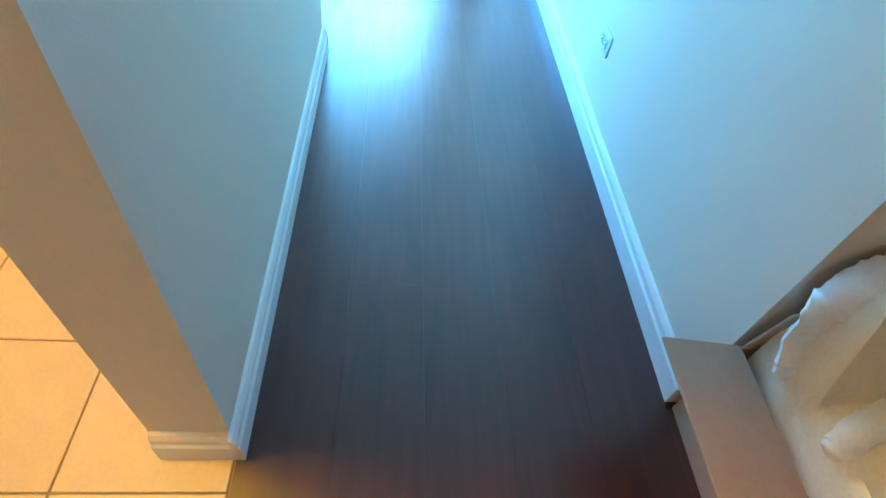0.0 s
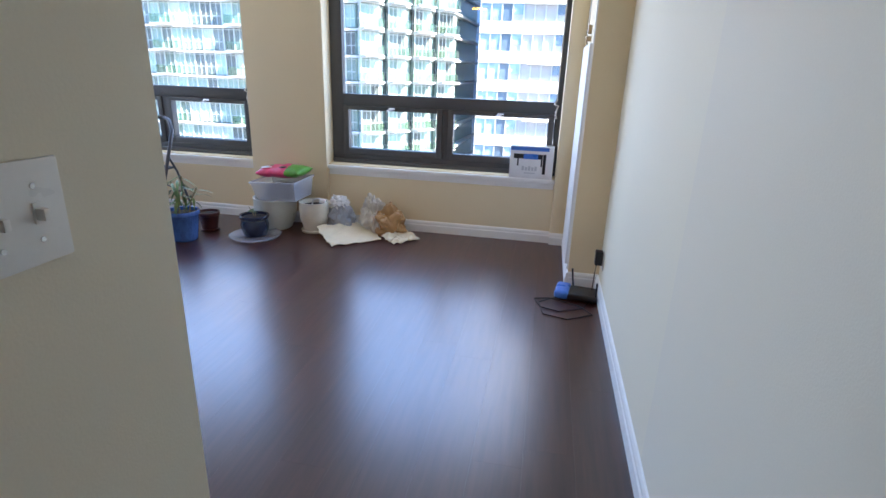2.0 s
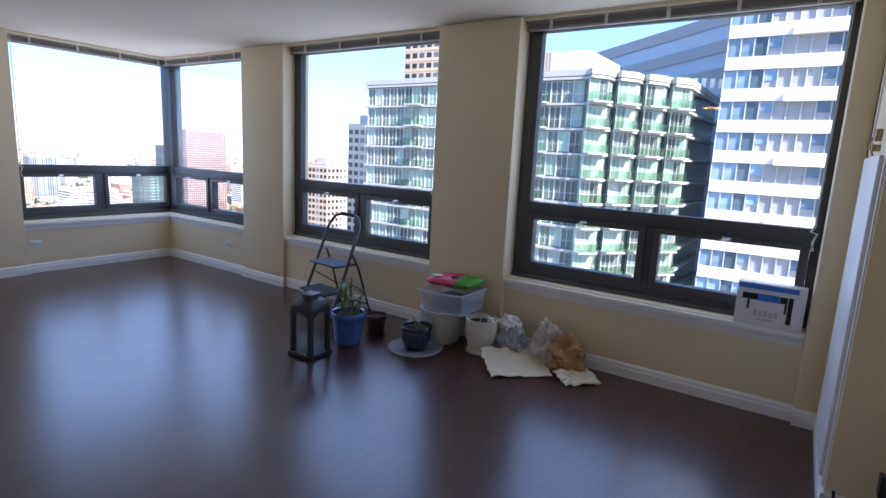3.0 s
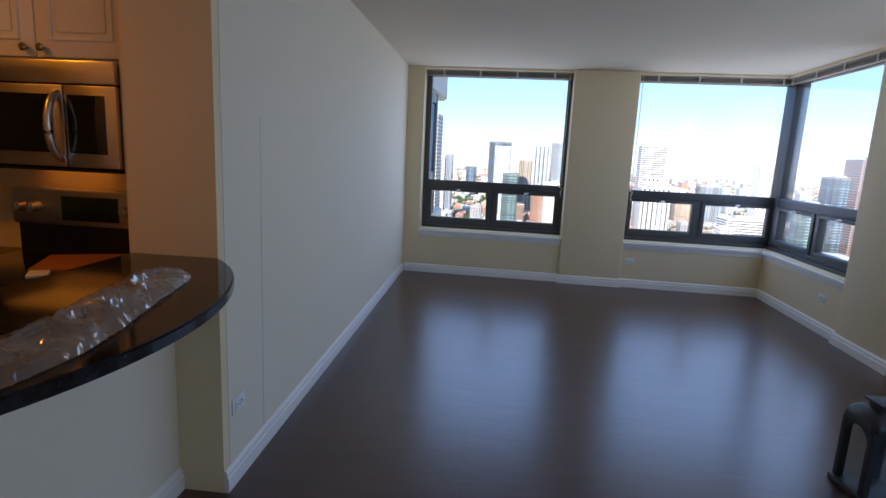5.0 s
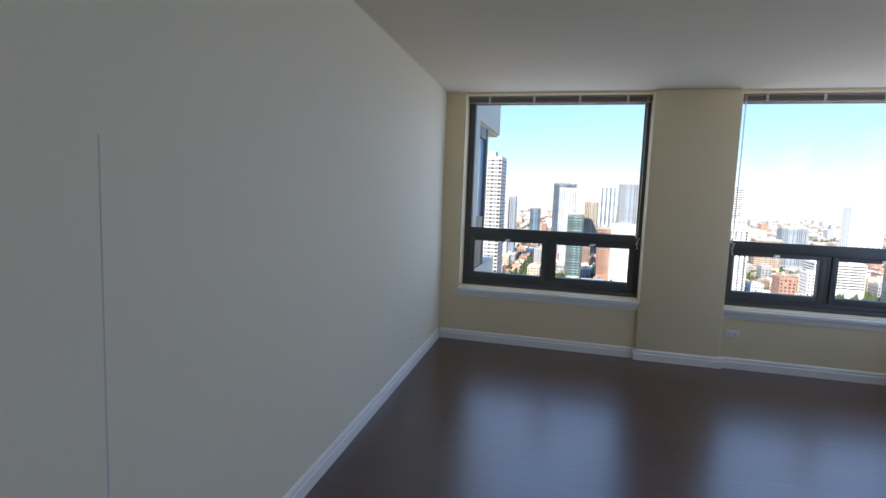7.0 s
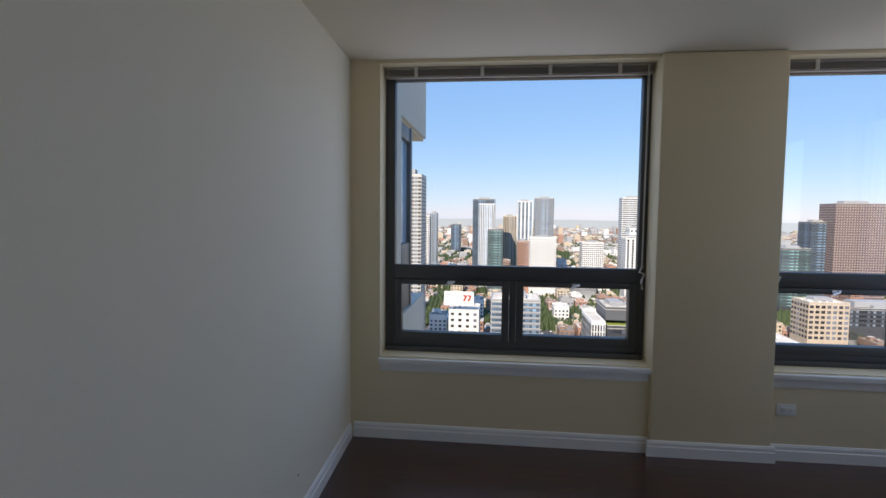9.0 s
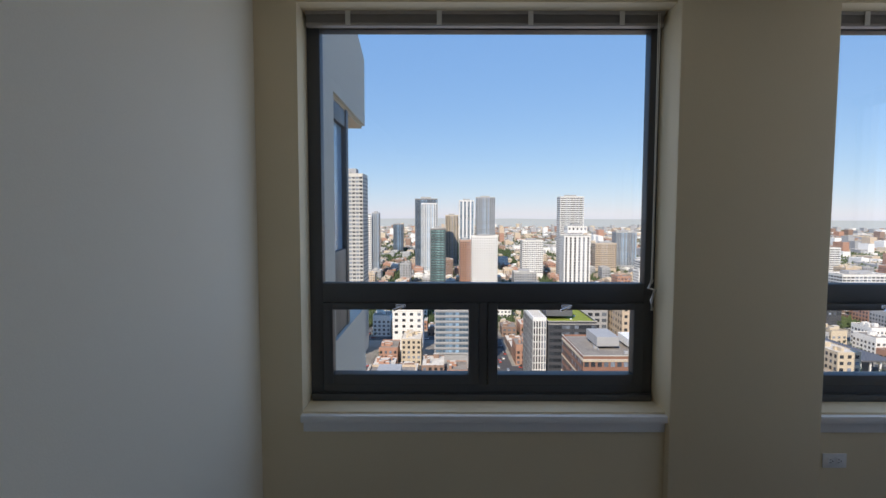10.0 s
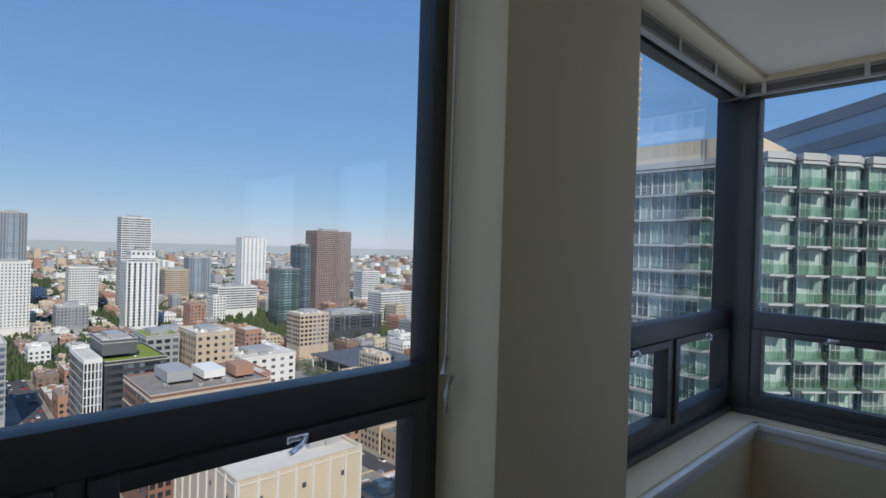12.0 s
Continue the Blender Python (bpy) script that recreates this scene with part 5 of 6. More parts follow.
def building(name, label, face_x, y0, y1, ztop, depth, wall, win, style="punched", fh=3.4, bay=3.2, roof=M_ROOF, slabs=0.0, crown=2.0, zlow=GZ, category="building"):
    """An axis-aligned block whose east face stands at face_x, between y0 and y1."""
    wx, wy = depth, y1 - y0
    dy = 0.0125 * abs(face_x) + 0.05 * min(200, (y0 + y1) / 2)
    y0, y1, ztop = y0 + dy, y1 + dy, ztop - 0.0065 * abs(face_x)
    cx, cy = face_x - depth / 2, (y0 + y1) / 2
    RESERVED.append((cx - wx / 2 - 6, cx + wx / 2 + 6, y0 - 6, y1 + 6))
    th = thing(name, pose(cx, cy, zlow), label, category, "city buildings")
    top = ztop - zlow
    bm = bmesh.new()
    box(bm, (-wx / 2, -wy / 2, 0), (wx / 2, wy / 2, top))
    part("wall", bm, wall, th, "", False)
    bm = bmesh.new()
    p = 0.5
    for a, b in (((-wx / 2, -wy / 2), (wx / 2, -wy / 2 + p)), ((-wx / 2, wy / 2 - p), (wx / 2, wy / 2)), ((-wx / 2, -wy / 2 + p), (-wx / 2 + p, wy / 2 - p)), ((wx / 2 - p, -wy / 2 + p), (wx / 2, wy / 2 - p))):
        box(bm, (a[0], a[1], top), (b[0], b[1], top + 0.9))
    par = part("parapet", bm, wall, th, "", False)
    bm = bmesh.new()
    box(bm, (-wx / 2 + p, -wy / 2 + p, top), (wx / 2 - p, wy / 2 - p, top + 0.15))
    rf = part("roof", bm, roof, th, "flat roof", False)
    if crown:
        bm = bmesh.new()
        box(bm, (-wx * 0.22, -wy * 0.25, top), (wx * 0.2, wy * 0.22, top + crown + 1.5))
        box(bm, (wx * 0.24, -wy * 0.1, top), (wx * 0.36, wy * 0.06, top + crown * 0.6 + 0.5))
        part("plant_room", bm, M_GREYB, rf, "", False)
    if wx > 12 and wy > 12:
        bm = bmesh.new()
        rg = random.Random(int(abs(face_x) * 7 + abs(y0) * 3))
        for _ in range(rg.randint(7, 15)):
            a, b, c, d, h = rg.uniform(-wx * 0.42, wx * 0.38), rg.uniform(-wy * 0.42, wy * 0.38), rg.uniform(0.7, 2.6), rg.uniform(0.7, 2.6), rg.uniform(0.5, 1.7)
            box(bm, (a, b, top + 0.15), (a + c, b + d, top + 0.15 + h))
        for _ in range(3):
            a, b = rg.uniform(-wx * 0.4, wx * 0.1), rg.uniform(-wy * 0.42, wy * 0.42)
            box(bm, (a, b, top + 0.3), (a + wx * rg.uniform(0.15, 0.3), b + 0.45, top + 0.75))
        part("roof_units", bm, M_GREYB if rg.random() < 0.6 else M_WHITEB, rf, "", False)
        bm = bmesh.new()
        for z in (top - 0.9, top + 0.75):
            for a, b in (((wx / 2, -wy / 2 - 0.2), (wx / 2 + 0.2, wy / 2 + 0.2)), ((-wx / 2, wy / 2), (wx / 2, wy / 2 + 0.2)), ((-wx / 2, -wy / 2 - 0.2), (wx / 2, -wy / 2))):
                box(bm, (a[0], a[1], z), (b[0], b[1], z + 0.3))
        part("cornice", bm, M_CONC, par, "pale stone cornice lines", False)
    me = facade_row(wx, wy, fh, style, bay)
    floors = int((top - 1.2) / fh)
    if not me.materials:
        me.materials.append(win)
    elif me.materials[0] is not win:
        me = me.copy()
        me.materials.clear()
        me.materials.append(win)
    slab = None
    if slabs:
        bm = bmesh.new()
        box(bm, (-wx / 2 - slabs, -wy / 2 - slabs * 0.4, 0), (wx / 2 + slabs, wy / 2 + slabs * 0.4, 0.9))
        slab = mesh_of("balcony_row", bm, wall, False)
    z_min = max(0, (-100 - zlow))
    for k in range(floors):
        z = top - 1.0 - (k + 1) * fh
        if z < z_min:
            break
        ob = new("window_row", me)
        ob.parent = th
        ob.matrix_basis = Matrix.Translation((0, 0, z))
        if slab:
            ob = new("balcony_row", slab)
            ob.parent = th
            ob.matrix_basis = Matrix.Translation((0, 0, z))
    return th


building("apartment_tower", "tall cream concrete apartment tower with dense dark windows", -415, -82.7, -60.0, 34.4, 27, M_CONC, M_WIN, "wide", 3.0, 2.9, crown=4, slabs=0.35)
building("glass_tower", "white apartment tower in the distance", -893, -131.3, -121.3, 4.2, 20, M_WHITEB, M_WIN)
building("glass_tower", "blue-grey glass tower in the distance", -897, -121.9, -110.4, 8.5, 22, M_GREYB, M_WINB, "tall")
building("office_block", "dark blue office block in the far distance", -1497, -149.3, -121.1, -17.8, 30, M_DARKB, M_WINB, "tall")
building("glass_tower", "dark glass tower with a white framed front", -956, -56.8, -16.7, 34.3, 28, M_DARKB, M_WINB, "tall", crown=3)
building("tower_front", "white framed front of the dark glass tower", -950, -45.6, -17.3, 26.4, 5, M_WHITEB, M_WINB, "tall", crown=0)
building("glass_tower", "teal glass mid-rise tower", -700, -21.4, -0.8, -13.9, 24, M_DARKB, M_TEAL, "ribbon")
building("apartment_tower", "cream apartment tower in the distance", -1052, -5.2, 20.2, 5.6, 26, M_CREAMB, M_WIN, "tall")
building("apartment_tower", "dark and white striped apartment tower", -952, 19.3, 46.1, 31.4, 26, M_WHITEB, M_WINB, "tall", bay=6)
building("glass_tower", "grey glass tower with a flat roof", -950, 48.6, 81.4, 37.1, 28, M_GREYB, M_WINB, "tall", slabs=0.5)
building("apartment_tower", "white slab apartment tower with balconies", -722, 31.8, 66.6, -24.3, 22, M_WHITEB, M_WIN, "small", slabs=0.7)
building("brick_block", "red brick block beside the white tower", -742, 16.9, 32.6, -30.8, 26, M_BRICKB, M_WIN)
building("apartment_tower", "tall white apartment tower with dark bands", -882, 177.1, 216.6, 36.0, 26, M_WHITEB, M_WIN, "ribbon", slabs=0.3)
building("deco_tower", "white stone tower with a stepped crown", -668, 140.3, 173.3, -21.9, 26, M_WHITEB, M_WIN, "piers", bay=5.5, crown=0)
building("upper_tower", "stepped white upper storeys of the stone tower", -671, 144.9, 169.6, -10.0, 20, M_WHITEB, M_WIN, "piers", bay=5.0, crown=2.5, zlow=-22)
building("apartment_tower", "white apartment tower with a dark centre stripe", -1150, 465.4, 520.9, 14.5, 34, M_WHITEB, M_WIN, "small", bay=9)
building("brick_tower", "tall maroon apartment tower with a white window grid", -702, 393.8, 454.2, 23.2, 34, M_MAROON, M_CREAMB, "small", 3.1, 3.0, crown=3)
building("glass_tower", "dark blue glass tower beside the maroon tower", -718, 375.3, 401.4, 0.3, 30, M_DARKB, M_WINB, "ribbon")
building("office_block", "dark teal glass office block", -629, 298.5, 329.6, -29.4, 26, M_DARKB, M_TEAL, "ribbon")
building("office_block", "yellow brick office block with square windows", -456, 237.3, 268.2, -64.3, 26, M_TANB, M_WIN, "punched", 4.2, 4.2)
building("office_block", "white office block with ribbon windows", -748, 268.2, 324.0, -60.4, 36, M_WHITEB, M_WIN, "ribbon")
building("office_block", "pale grey office block with ribbon windows", -380, -7.2, 27.8, -57.3, 34, M_GREYB, M_WINB, "ribbon", 3.9, slabs=0.5)
bill = building("warehouse", "white warehouse block carrying a large billboard", -432, -41.3, -16.5, -74.5, 30, M_WHITEB, M_WIN, "small", 5, 6, crown=0)
building("office_block", "dark glass office block below a planted roof", -300, 56.5, 84.0, -58, 44, M_DARKB, M_WIN, "ribbon", 3.8, roof=M_GRASS, crown=0)
building("roof_block", "dark grey metal clad block on a planted roof", -309, 57.2, 72.5, -49, 30, M_GREYD, M_DARKB, "small", 6, 14, roof=M_ROOF, crown=1.0, zlow=-57.8)
building("office_block", "blue-grey block with a planted roof", -350, 85.5, 104.0, -55.5, 30, M_GREYB, M_WIN, "punched", 4, 4.2, roof=M_GRASS, crown=1.5)
building("office_block", "tan brown brick block with square windows", -330, 106, 129, -53, 32, M_TANB, M_WIN, "small", 4.2, 4.6, crown=1.0)
building("office_block", "low white block with a flat roof", -330, 131, 169, -71, 36, M_WHITEB, M_WIN, "small", 4.5, 6.0, roof=M_ROOFW, crown=1.5)
building("apartment_tower", "white apartment tower with window grid beside the park", -560, 410, 463, -59, 30, M_WHITEB, M_WIN, "wide", 3.2, 4.4, slabs=0.4)
building("office_block", "long low dark glass block with a pale roof box", -520, 297, 381, -78, 40, M_DARKB, M_WIN, "ribbon", 4.0, roof=M_ROOFD, crown=3.5)
pav = thing("park_pavilion", pose(-396, 283, GZ), "open park pavilion with a dark flat roof on white columns", "pavilion")
bm = bmesh.new()
box(bm, (-34, -33, 10.0), (34, 33, 11.2))
part("roof", bm, M_GREYD, pav, "dark flat roof", False)
bm = bmesh.new()
box(bm, (-0.45, -0.45, 0), (0.45, 0.45, 10))
col = mesh_of("column", bm, M_WHITEB, False)
for i in range(4):
    for j in range(10):
        if i in (0, 3) or j in (0, 9):
            ob = new("column", col)
            ob.parent = pav
            ob.matrix_basis = Matrix.Translation((-32 + i * 21.3, -31.5 + j * 7.0, 0))
bm = bmesh.new()
box(bm, (-26, -26, 0.1), (24, 26, 8.5))
part("glass_hall", bm, M_WIN, pav, "dark glass hall", False)
RESERVED.append((-434, -358, 247, 319))
building("office_block", "pale ribbed office block beside a planted roof", -298, 48.5, 56.0, -55.5, 36, M_WHITEB, M_WIN, "tall", 4, 1.6, crown=0)
building("stone_block", "tan stone office block with rows of windows", -168, -24.3, -6.9, -54.5, 30, M_TANB, M_WIN, "tall", 4.1, 2.3, roof=M_ROOFD)
building("stone_block", "pale stone office block with a flat gravel roof", -184, 4.4, 23.6, -63.0, 34, M_CREAMB, M_WIN, "small", 3.6, 2.2, roof=M_ROOFD)
building("beige_block", "beige windowless block with a large white flat roof", -128, 51.5, 87.0, -55.5, 44, M_CREAMB, M_DARKB, "slit", 9.0, 11.0, roof=M_ROOFW, crown=0)
blk = thing("roof_plant", pose(-128, 74.25, -56.18), "white and grey plant room with round tank on a white roof", "plant room")
for nm, a, b, mt in (("lower_room", (-20, 6, 0), (-8, 16.5, 4.2), M_GREYB), ("upper_room", (-15, 10, 4.2), (-8.5, 16.3, 6.4), M_CREAMB), ("white_unit", (-34, 2, 0), (-26, 9, 2.4), M_WHITEB)):
    bm = bmesh.new()
    box(bm, a, b)
    part(nm, bm, mt, blk, "", False)
bm = bmesh.new()
cyl(bm, 3.0, 3.0, 0, 3.4, Matrix.Translation((-25, -3, 0)), 20)
part("tank", bm, M_GREYB, blk, "grey round tank", False)
bm = bmesh.new()
box(bm, (-0.5, -0.35, -44), (0.35, 0.35, 0.2))
pil = mesh_of("pilaster", bm, M_CONC, False)
for k in range(8):
    for x, y in ((-128, 51.8 + k * 5.0), (-128.6 - k * 6.1, 51.5)):
        ob = new("pilaster", pil)
        ob.parent = blk
        ob.matrix_basis = Matrix.Translation((x + 128, y - 69.2, 0))
building("brick_block", "red brick stair block beside the brown loft", -246, 105.0, 113.5, -60.5, 22, M_BRICKB, M_WIN, "small", 4.0, 4.0, crown=0)
loft = building("brick_block", "brown brick loft building with wide windows and pale belts", -225, 57.0, 104.5, -58, 40, M_LOFT, M_WIN, "punched", 3.9, 2.8, roof=M_ROOFD, crown=0)
for k, (a, b) in enumerate((((-12, -14, 0), (6, -4, 4.2)), ((-8, 0, 0), (8, 9, 3.4)), ((0, 12, 0), (12, 20, 4.6)))):
    bm = bmesh.new()
    box(bm, (a[0], a[1], 52), (b[0], b[1], 52 + b[2]))
    part("roof_house", bm, (M_GREYB, M_WHITEB, M_BRICKB)[k], loft, "", False)
for z in (48.9, 41.0, 33.0):
    bm = bmesh.new()
    box(bm, (-20.3, -24.05, z), (20.3, 24.05, z + 0.55))
    part("belt", bm, M_CREAMB, loft, "pale stone belt course", False)
building("brick_block", "red brick warehouse with a brown roof", -206, 104.1, 138.6, -68.8, 36, M_BRICKB, M_WIN, "small", 4.0, 4.2, roof=M_BROWNB)
building("apartment_block", "grey apartment block with balconies", -700, 84.9, 114.2, -71.4, 26, M_GREYB, M_WIN, "small", slabs=0.8)
building("apartment_tower", "pale apartment tower in the distance", -895, 120.0, 155.2, -37.5, 28, M_WHITEB, M_WIN, "punched")
building("apartment_tower", "tan apartment tower in the distance", -964, 259.6, 297.9, -45.6, 28, M_TANB, M_WIN, "punched")
building("glass_tower", "blue-grey apartment tower in the distance", -1048, 323.3, 364.0, -26.8, 28, M_GREYB, M_WINB, "tall")
building("office_block", "red and white brick office block", -560, 145.5, 176.4, -86.0, 34, M_BRICKB, M_WIN, "punched", 4, 4)
building("office_block", "dark glass office block with ribbon windows", -600, 470, 540, -84, 40, M_DARKB, M_WINB, "ribbon")
building("apartment_tower", "white apartment tower with window bands", -820, 560, 600, -45, 30, M_WHITEB, M_WIN, "ribbon")
building("apartment_tower", "cream apartment tower to the northwest", -149, 160, 172, 12.8, 13, M_CREAMB, M_WIN, "punched", crown=3)
building("apartment_tower", "tan apartment tower to the northwest", -215, 196, 214, -6, 18, M_TANB, M_WIN, "punched", crown=3)
building("apartment_tower", "tall concrete apartment tower with balconies", -81, 131, 150, 64, 27, M_TANB, M_WIN, "punched", 3.0, 2.8, slabs=0.3)
# the billboard on the warehouse
ad = thing("billboard", pose(-431.2, -29.0, -74.5), "large white roadside billboard with a red mark", "billboard")
bm = bmesh.new()
box(bm, (0, -12.2, 1.2), (0.5, 12.2, 13.0))
part("board", bm, M_WHITEB, ad, "", False)
bm = bmesh.new()
for k in (0, 1):
    v = [bm.verts.new((0.56, y, z)) for y, z in ((3.2 + 3.6 * k, 5.0), (5.0 + 3.6 * k, 5.0), (6.8 + 3.6 * k, 9.4), (3.4 + 3.6 * k, 10.4), (3.4 + 3.6 * k, 9.2), (5.0 + 3.6 * k, 8.6))]
    bm.faces.new(v)
part("mark", bm, M_AD, ad, "red slanted mark", False)
cu = bpy.data.curves.new("lettering", "FONT")
cu.body, cu.size, cu.align_x = "SAFETY", 2.3, "LEFT"
tx = new("lettering_curve", cu)
me = tx.to_mesh().copy()
bpy.data.objects.remove(tx)
me.materials.append(M_GREYB)
lt = new("lettering", me)
lt.parent = ad
lt.matrix_basis = Matrix.Translation((0.58, -11.0, 9.4)) @ Matrix.Rotation(radians(90), 4, "Z") @ Matrix.Rotation(radians(90), 4, "X")
for k in range(5):
    bm = bmesh.new()
    box(bm, (0, -10 + k * 5, 0), (0.5, -9.6 + k * 5, 1.3))
    part("post", bm, M_GREYB, ad, "", False)


# ---- low city fabric ----
def fabric():
    rg = random.Random(21)
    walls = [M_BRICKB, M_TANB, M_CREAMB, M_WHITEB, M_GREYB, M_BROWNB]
    data = {m.name: ([], [], []) for m in walls}

    def add(m, x0, x1, y0, y1, z1, near):
        V, F, I = data[m.name]

        def q(pts, i):
            k = len(V)
            V.extend(pts)
            F.append(tuple(range(k, k + len(pts))))
            I.append(i)
        z0 = GZ
        q([(x1, y0, z0), (x1, y1, z0), (x1, y1, z1), (x1, y0, z1)], 0)
        q([(x0, y1, z0), (x0, y0, z0), (x0, y0, z1), (x0, y1, z1)], 0)
        q([(x0, y0, z0), (x1, y0, z0), (x1, y0, z1), (x0, y0, z1)], 0)
        q([(x1, y1, z0), (x0, y1, z0), (x0, y1, z1), (x1, y1, z1)], 0)
        ri = 1 if rg.random() < 0.55 else 2
        q([(x0, y0, z1 - 0.6), (x1, y0, z1 - 0.6), (x1, y1, z1 - 0.6), (x0, y1, z1 - 0.6)], ri)
        for _ in range(rg.randint(3, 7) if near else 1):
            a, b, c, d = rg.uniform(x0 + 1, x1 - 6), rg.uniform(y0 + 1, y1 - 6), rg.uniform(1.2, 4.5), rg.uniform(1.2, 4.5)
            h = z1 + rg.uniform(1.0, 2.6)
            q([(a + c, b, z1 - 0.6), (a + c, b + d, z1 - 0.6), (a + c, b + d, h), (a + c, b, h)], 0)
            q([(a, b, z1 - 0.6), (a + c, b, z1 - 0.6), (a + c, b, h), (a, b, h)], 0)
            q([(a, b + d, z1 - 0.6), (a, b, z1 - 0.6), (a, b, h), (a, b + d, h)], 0)
            q([(a + c, b + d, z1 - 0.6), (a, b + d, z1 - 0.6), (a, b + d, h), (a + c, b + d, h)], 0)
            q([(a, b, h), (a + c, b, h), (a + c, b + d, h), (a, b + d, h)], 1)
        if near:
            fl = int((z1 - GZ - 1) / 3.7)
            n, n2 = max(2, int((y1 - y0) / 3.4)), max(2, int((x1 - x0) / 3.4))
            for f in range(fl):
                za = GZ + 1.2 + f * 3.7
                for i in range(n):
                    a = y0 + (y1 - y0) * (i + 0.25) / n
                    b = a + (y1 - y0) / n * 0.5
                    q([(x1 + 0.08, a, za), (x1 + 0.08, b, za), (x1 + 0.08, b, za + 1.9), (x1 + 0.08, a, za + 1.9)], 3)
                for i in range(n2):
                    a = x0 + (x1 - x0) * (i + 0.25) / n2
                    b = a + (x1 - x0) / n2 * 0.5
                    for yy in (y0 - 0.08, y1 + 0.08):
                        q([(a, yy, za), (b, yy, za), (b, yy, za + 1.9), (a, yy, za + 1.9)], 3)
    bx, by = 92.0, 118.0
    for i in range(48):
        for j in range(-9, 30):
            X1, Y0 = -112 - i * bx, -60 + j * by
            X0, Y1 = X1 - bx + 17, Y0 + by - 18
            D = math.hypot((X0 + X1) / 2, (Y0 + Y1) / 2)
            if D > 4400 or Y0 > 1.15 * -X1 + 260:
                continue
            near = D < 1250
            n, m = (6, 3) if D < 1000 else ((5, 2) if D < 2200 else (4, 2))
            if 400 < -X1 < 700 and 200 < Y0 < 400:
                continue
            for a in range(m):
                for b in range(n):
                    if rg.random() < (0.10 if D < 1000 else 0.3):
                        continue
                    x0, x1 = X0 + (X1 - X0) * a / m, X0 + (X1 - X0) * (a + 1) / m
                    y0, y1 = Y0 + (Y1 - Y0) * b / n, Y0 + (Y1 - Y0) * (b + 1) / n
                    x0 += rg.uniform(0.3, 3)
                    y1 -= rg.uniform(0.3, 4)
                    if any(x0 < r[1] and x1 > r[0] and y0 < r[3] and y1 > r[2] for r in RESERVED):
                        continue
                    h = rg.choice((7, 8, 9, 11, 12, 13, 15, 20)) * rg.uniform(0.85, 1.2) * (0.75 if D > 1200 else 1)
                    if rg.random() < 0.04:
                        h = rg.uniform(22, 40)
                    # beyond 1300 m mostly grey and white walls, standing in for distance haze
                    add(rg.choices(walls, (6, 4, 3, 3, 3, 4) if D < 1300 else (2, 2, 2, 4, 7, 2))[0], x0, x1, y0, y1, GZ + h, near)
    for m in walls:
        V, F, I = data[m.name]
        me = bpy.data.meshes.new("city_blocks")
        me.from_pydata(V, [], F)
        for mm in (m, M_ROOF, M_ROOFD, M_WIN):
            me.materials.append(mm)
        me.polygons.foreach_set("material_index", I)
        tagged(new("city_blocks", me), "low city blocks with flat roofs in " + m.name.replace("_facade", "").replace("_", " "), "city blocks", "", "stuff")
    # roads between the blocks
    bm = bmesh.new()
    for i in range(34):
        x = -112 - i * bx + 8.5
        box(bm, (x - 6, -700, GZ), (x + 6, 2400, GZ + 0.06))
    for j in range(-6, 22):
        y = -60 + j * by - 9
        box(bm, (-3200, y - 6, GZ), (300, y + 6, GZ + 0.10))
    tagged(new("road", mesh_of("road", bm, M_ROAD, False)), "grid of grey asphalt city streets", "road", "", "structure")
    # parked and driving cars
    V, F, I = [], [], []
    for _ in range(1500):
        if rg.random() < 0.5:
            x, y, lx, ly = -112 - rg.randint(0, 8) * bx + 8.5 + rg.choice((-4.6, -1.7, 1.7, 4.6)), rg.uniform(-300, 700), 0.9, 2.2
        else:
            x, y, lx, ly = rg.uniform(-800, -100), -60 + rg.randint(-2, 6) * by - 9 + rg.choice((-4.6, -1.7, 1.7, 4.6)), 2.2, 0.9
        mi = rg.randint(0, 3)
        for sx, sy, za, zb, mm in ((1.0, 1.0, 0.35, 0.95, mi), (0.62 if lx > 1 else 0.9, 0.62 if ly > 1 else 0.9, 0.95, 1.5, 4)):
            k = len(V)
            for z, q in ((za, 1.0), (zb, 0.92)):
                V.extend([(x - lx * sx * q, y - ly * sy * q, GZ + z), (x + lx * sx * q, y - ly * sy * q, GZ + z), (x + lx * sx * q, y + ly * sy * q, GZ + z), (x - lx * sx * q, y + ly * sy * q, GZ + z)])
            for f in ((0, 1, 5, 4), (1, 2, 6, 5), (2, 3, 7, 6), (3, 0, 4, 7), (4, 5, 6, 7)):
                F.append(tuple(k + e for e in f))
                I.append(mm)
    me = bpy.data.meshes.new("cars")
    me.from_pydata(V, [], F)
    for mm in (M_WHITEB, M_DARKB, M_GREYB, M_AD, M_WIN):
        me.materials.append(mm)
    me.polygons.foreach_set("material_index", I)
    tagged(new("cars", me), "small parked and driving cars along the city streets", "cars", "", "stuff")
    # street and park trees
    V, F = [], []
    for _ in range(600):
        if rg.random() < 0.55:
            a = rg.random()
            if a < 0.4:
                x, y = rg.uniform(-690, -480), rg.uniform(270, 430)
            elif a < 0.9:
                x, y = rg.uniform(-430, -335), rg.uniform(172, 335)
            else:
                x, y = rg.uniform(-330, -240), rg.uniform(25, 47)
        else:
            i, j = rg.randint(0, 9), rg.randint(-2, 6)
            x, y = -112 - i * bx + rg.choice((0.5, 16.5)), -60 + j * by + rg.uniform(0, 100)
        if any(r[0] + 4 < x < r[1] - 4 and r[2] + 4 < y < r[3] - 4 for r in RESERVED[3:]):
            continue
        h, w = rg.uniform(6, 11), rg.uniform(2.2, 4.2)
        k = len(V)
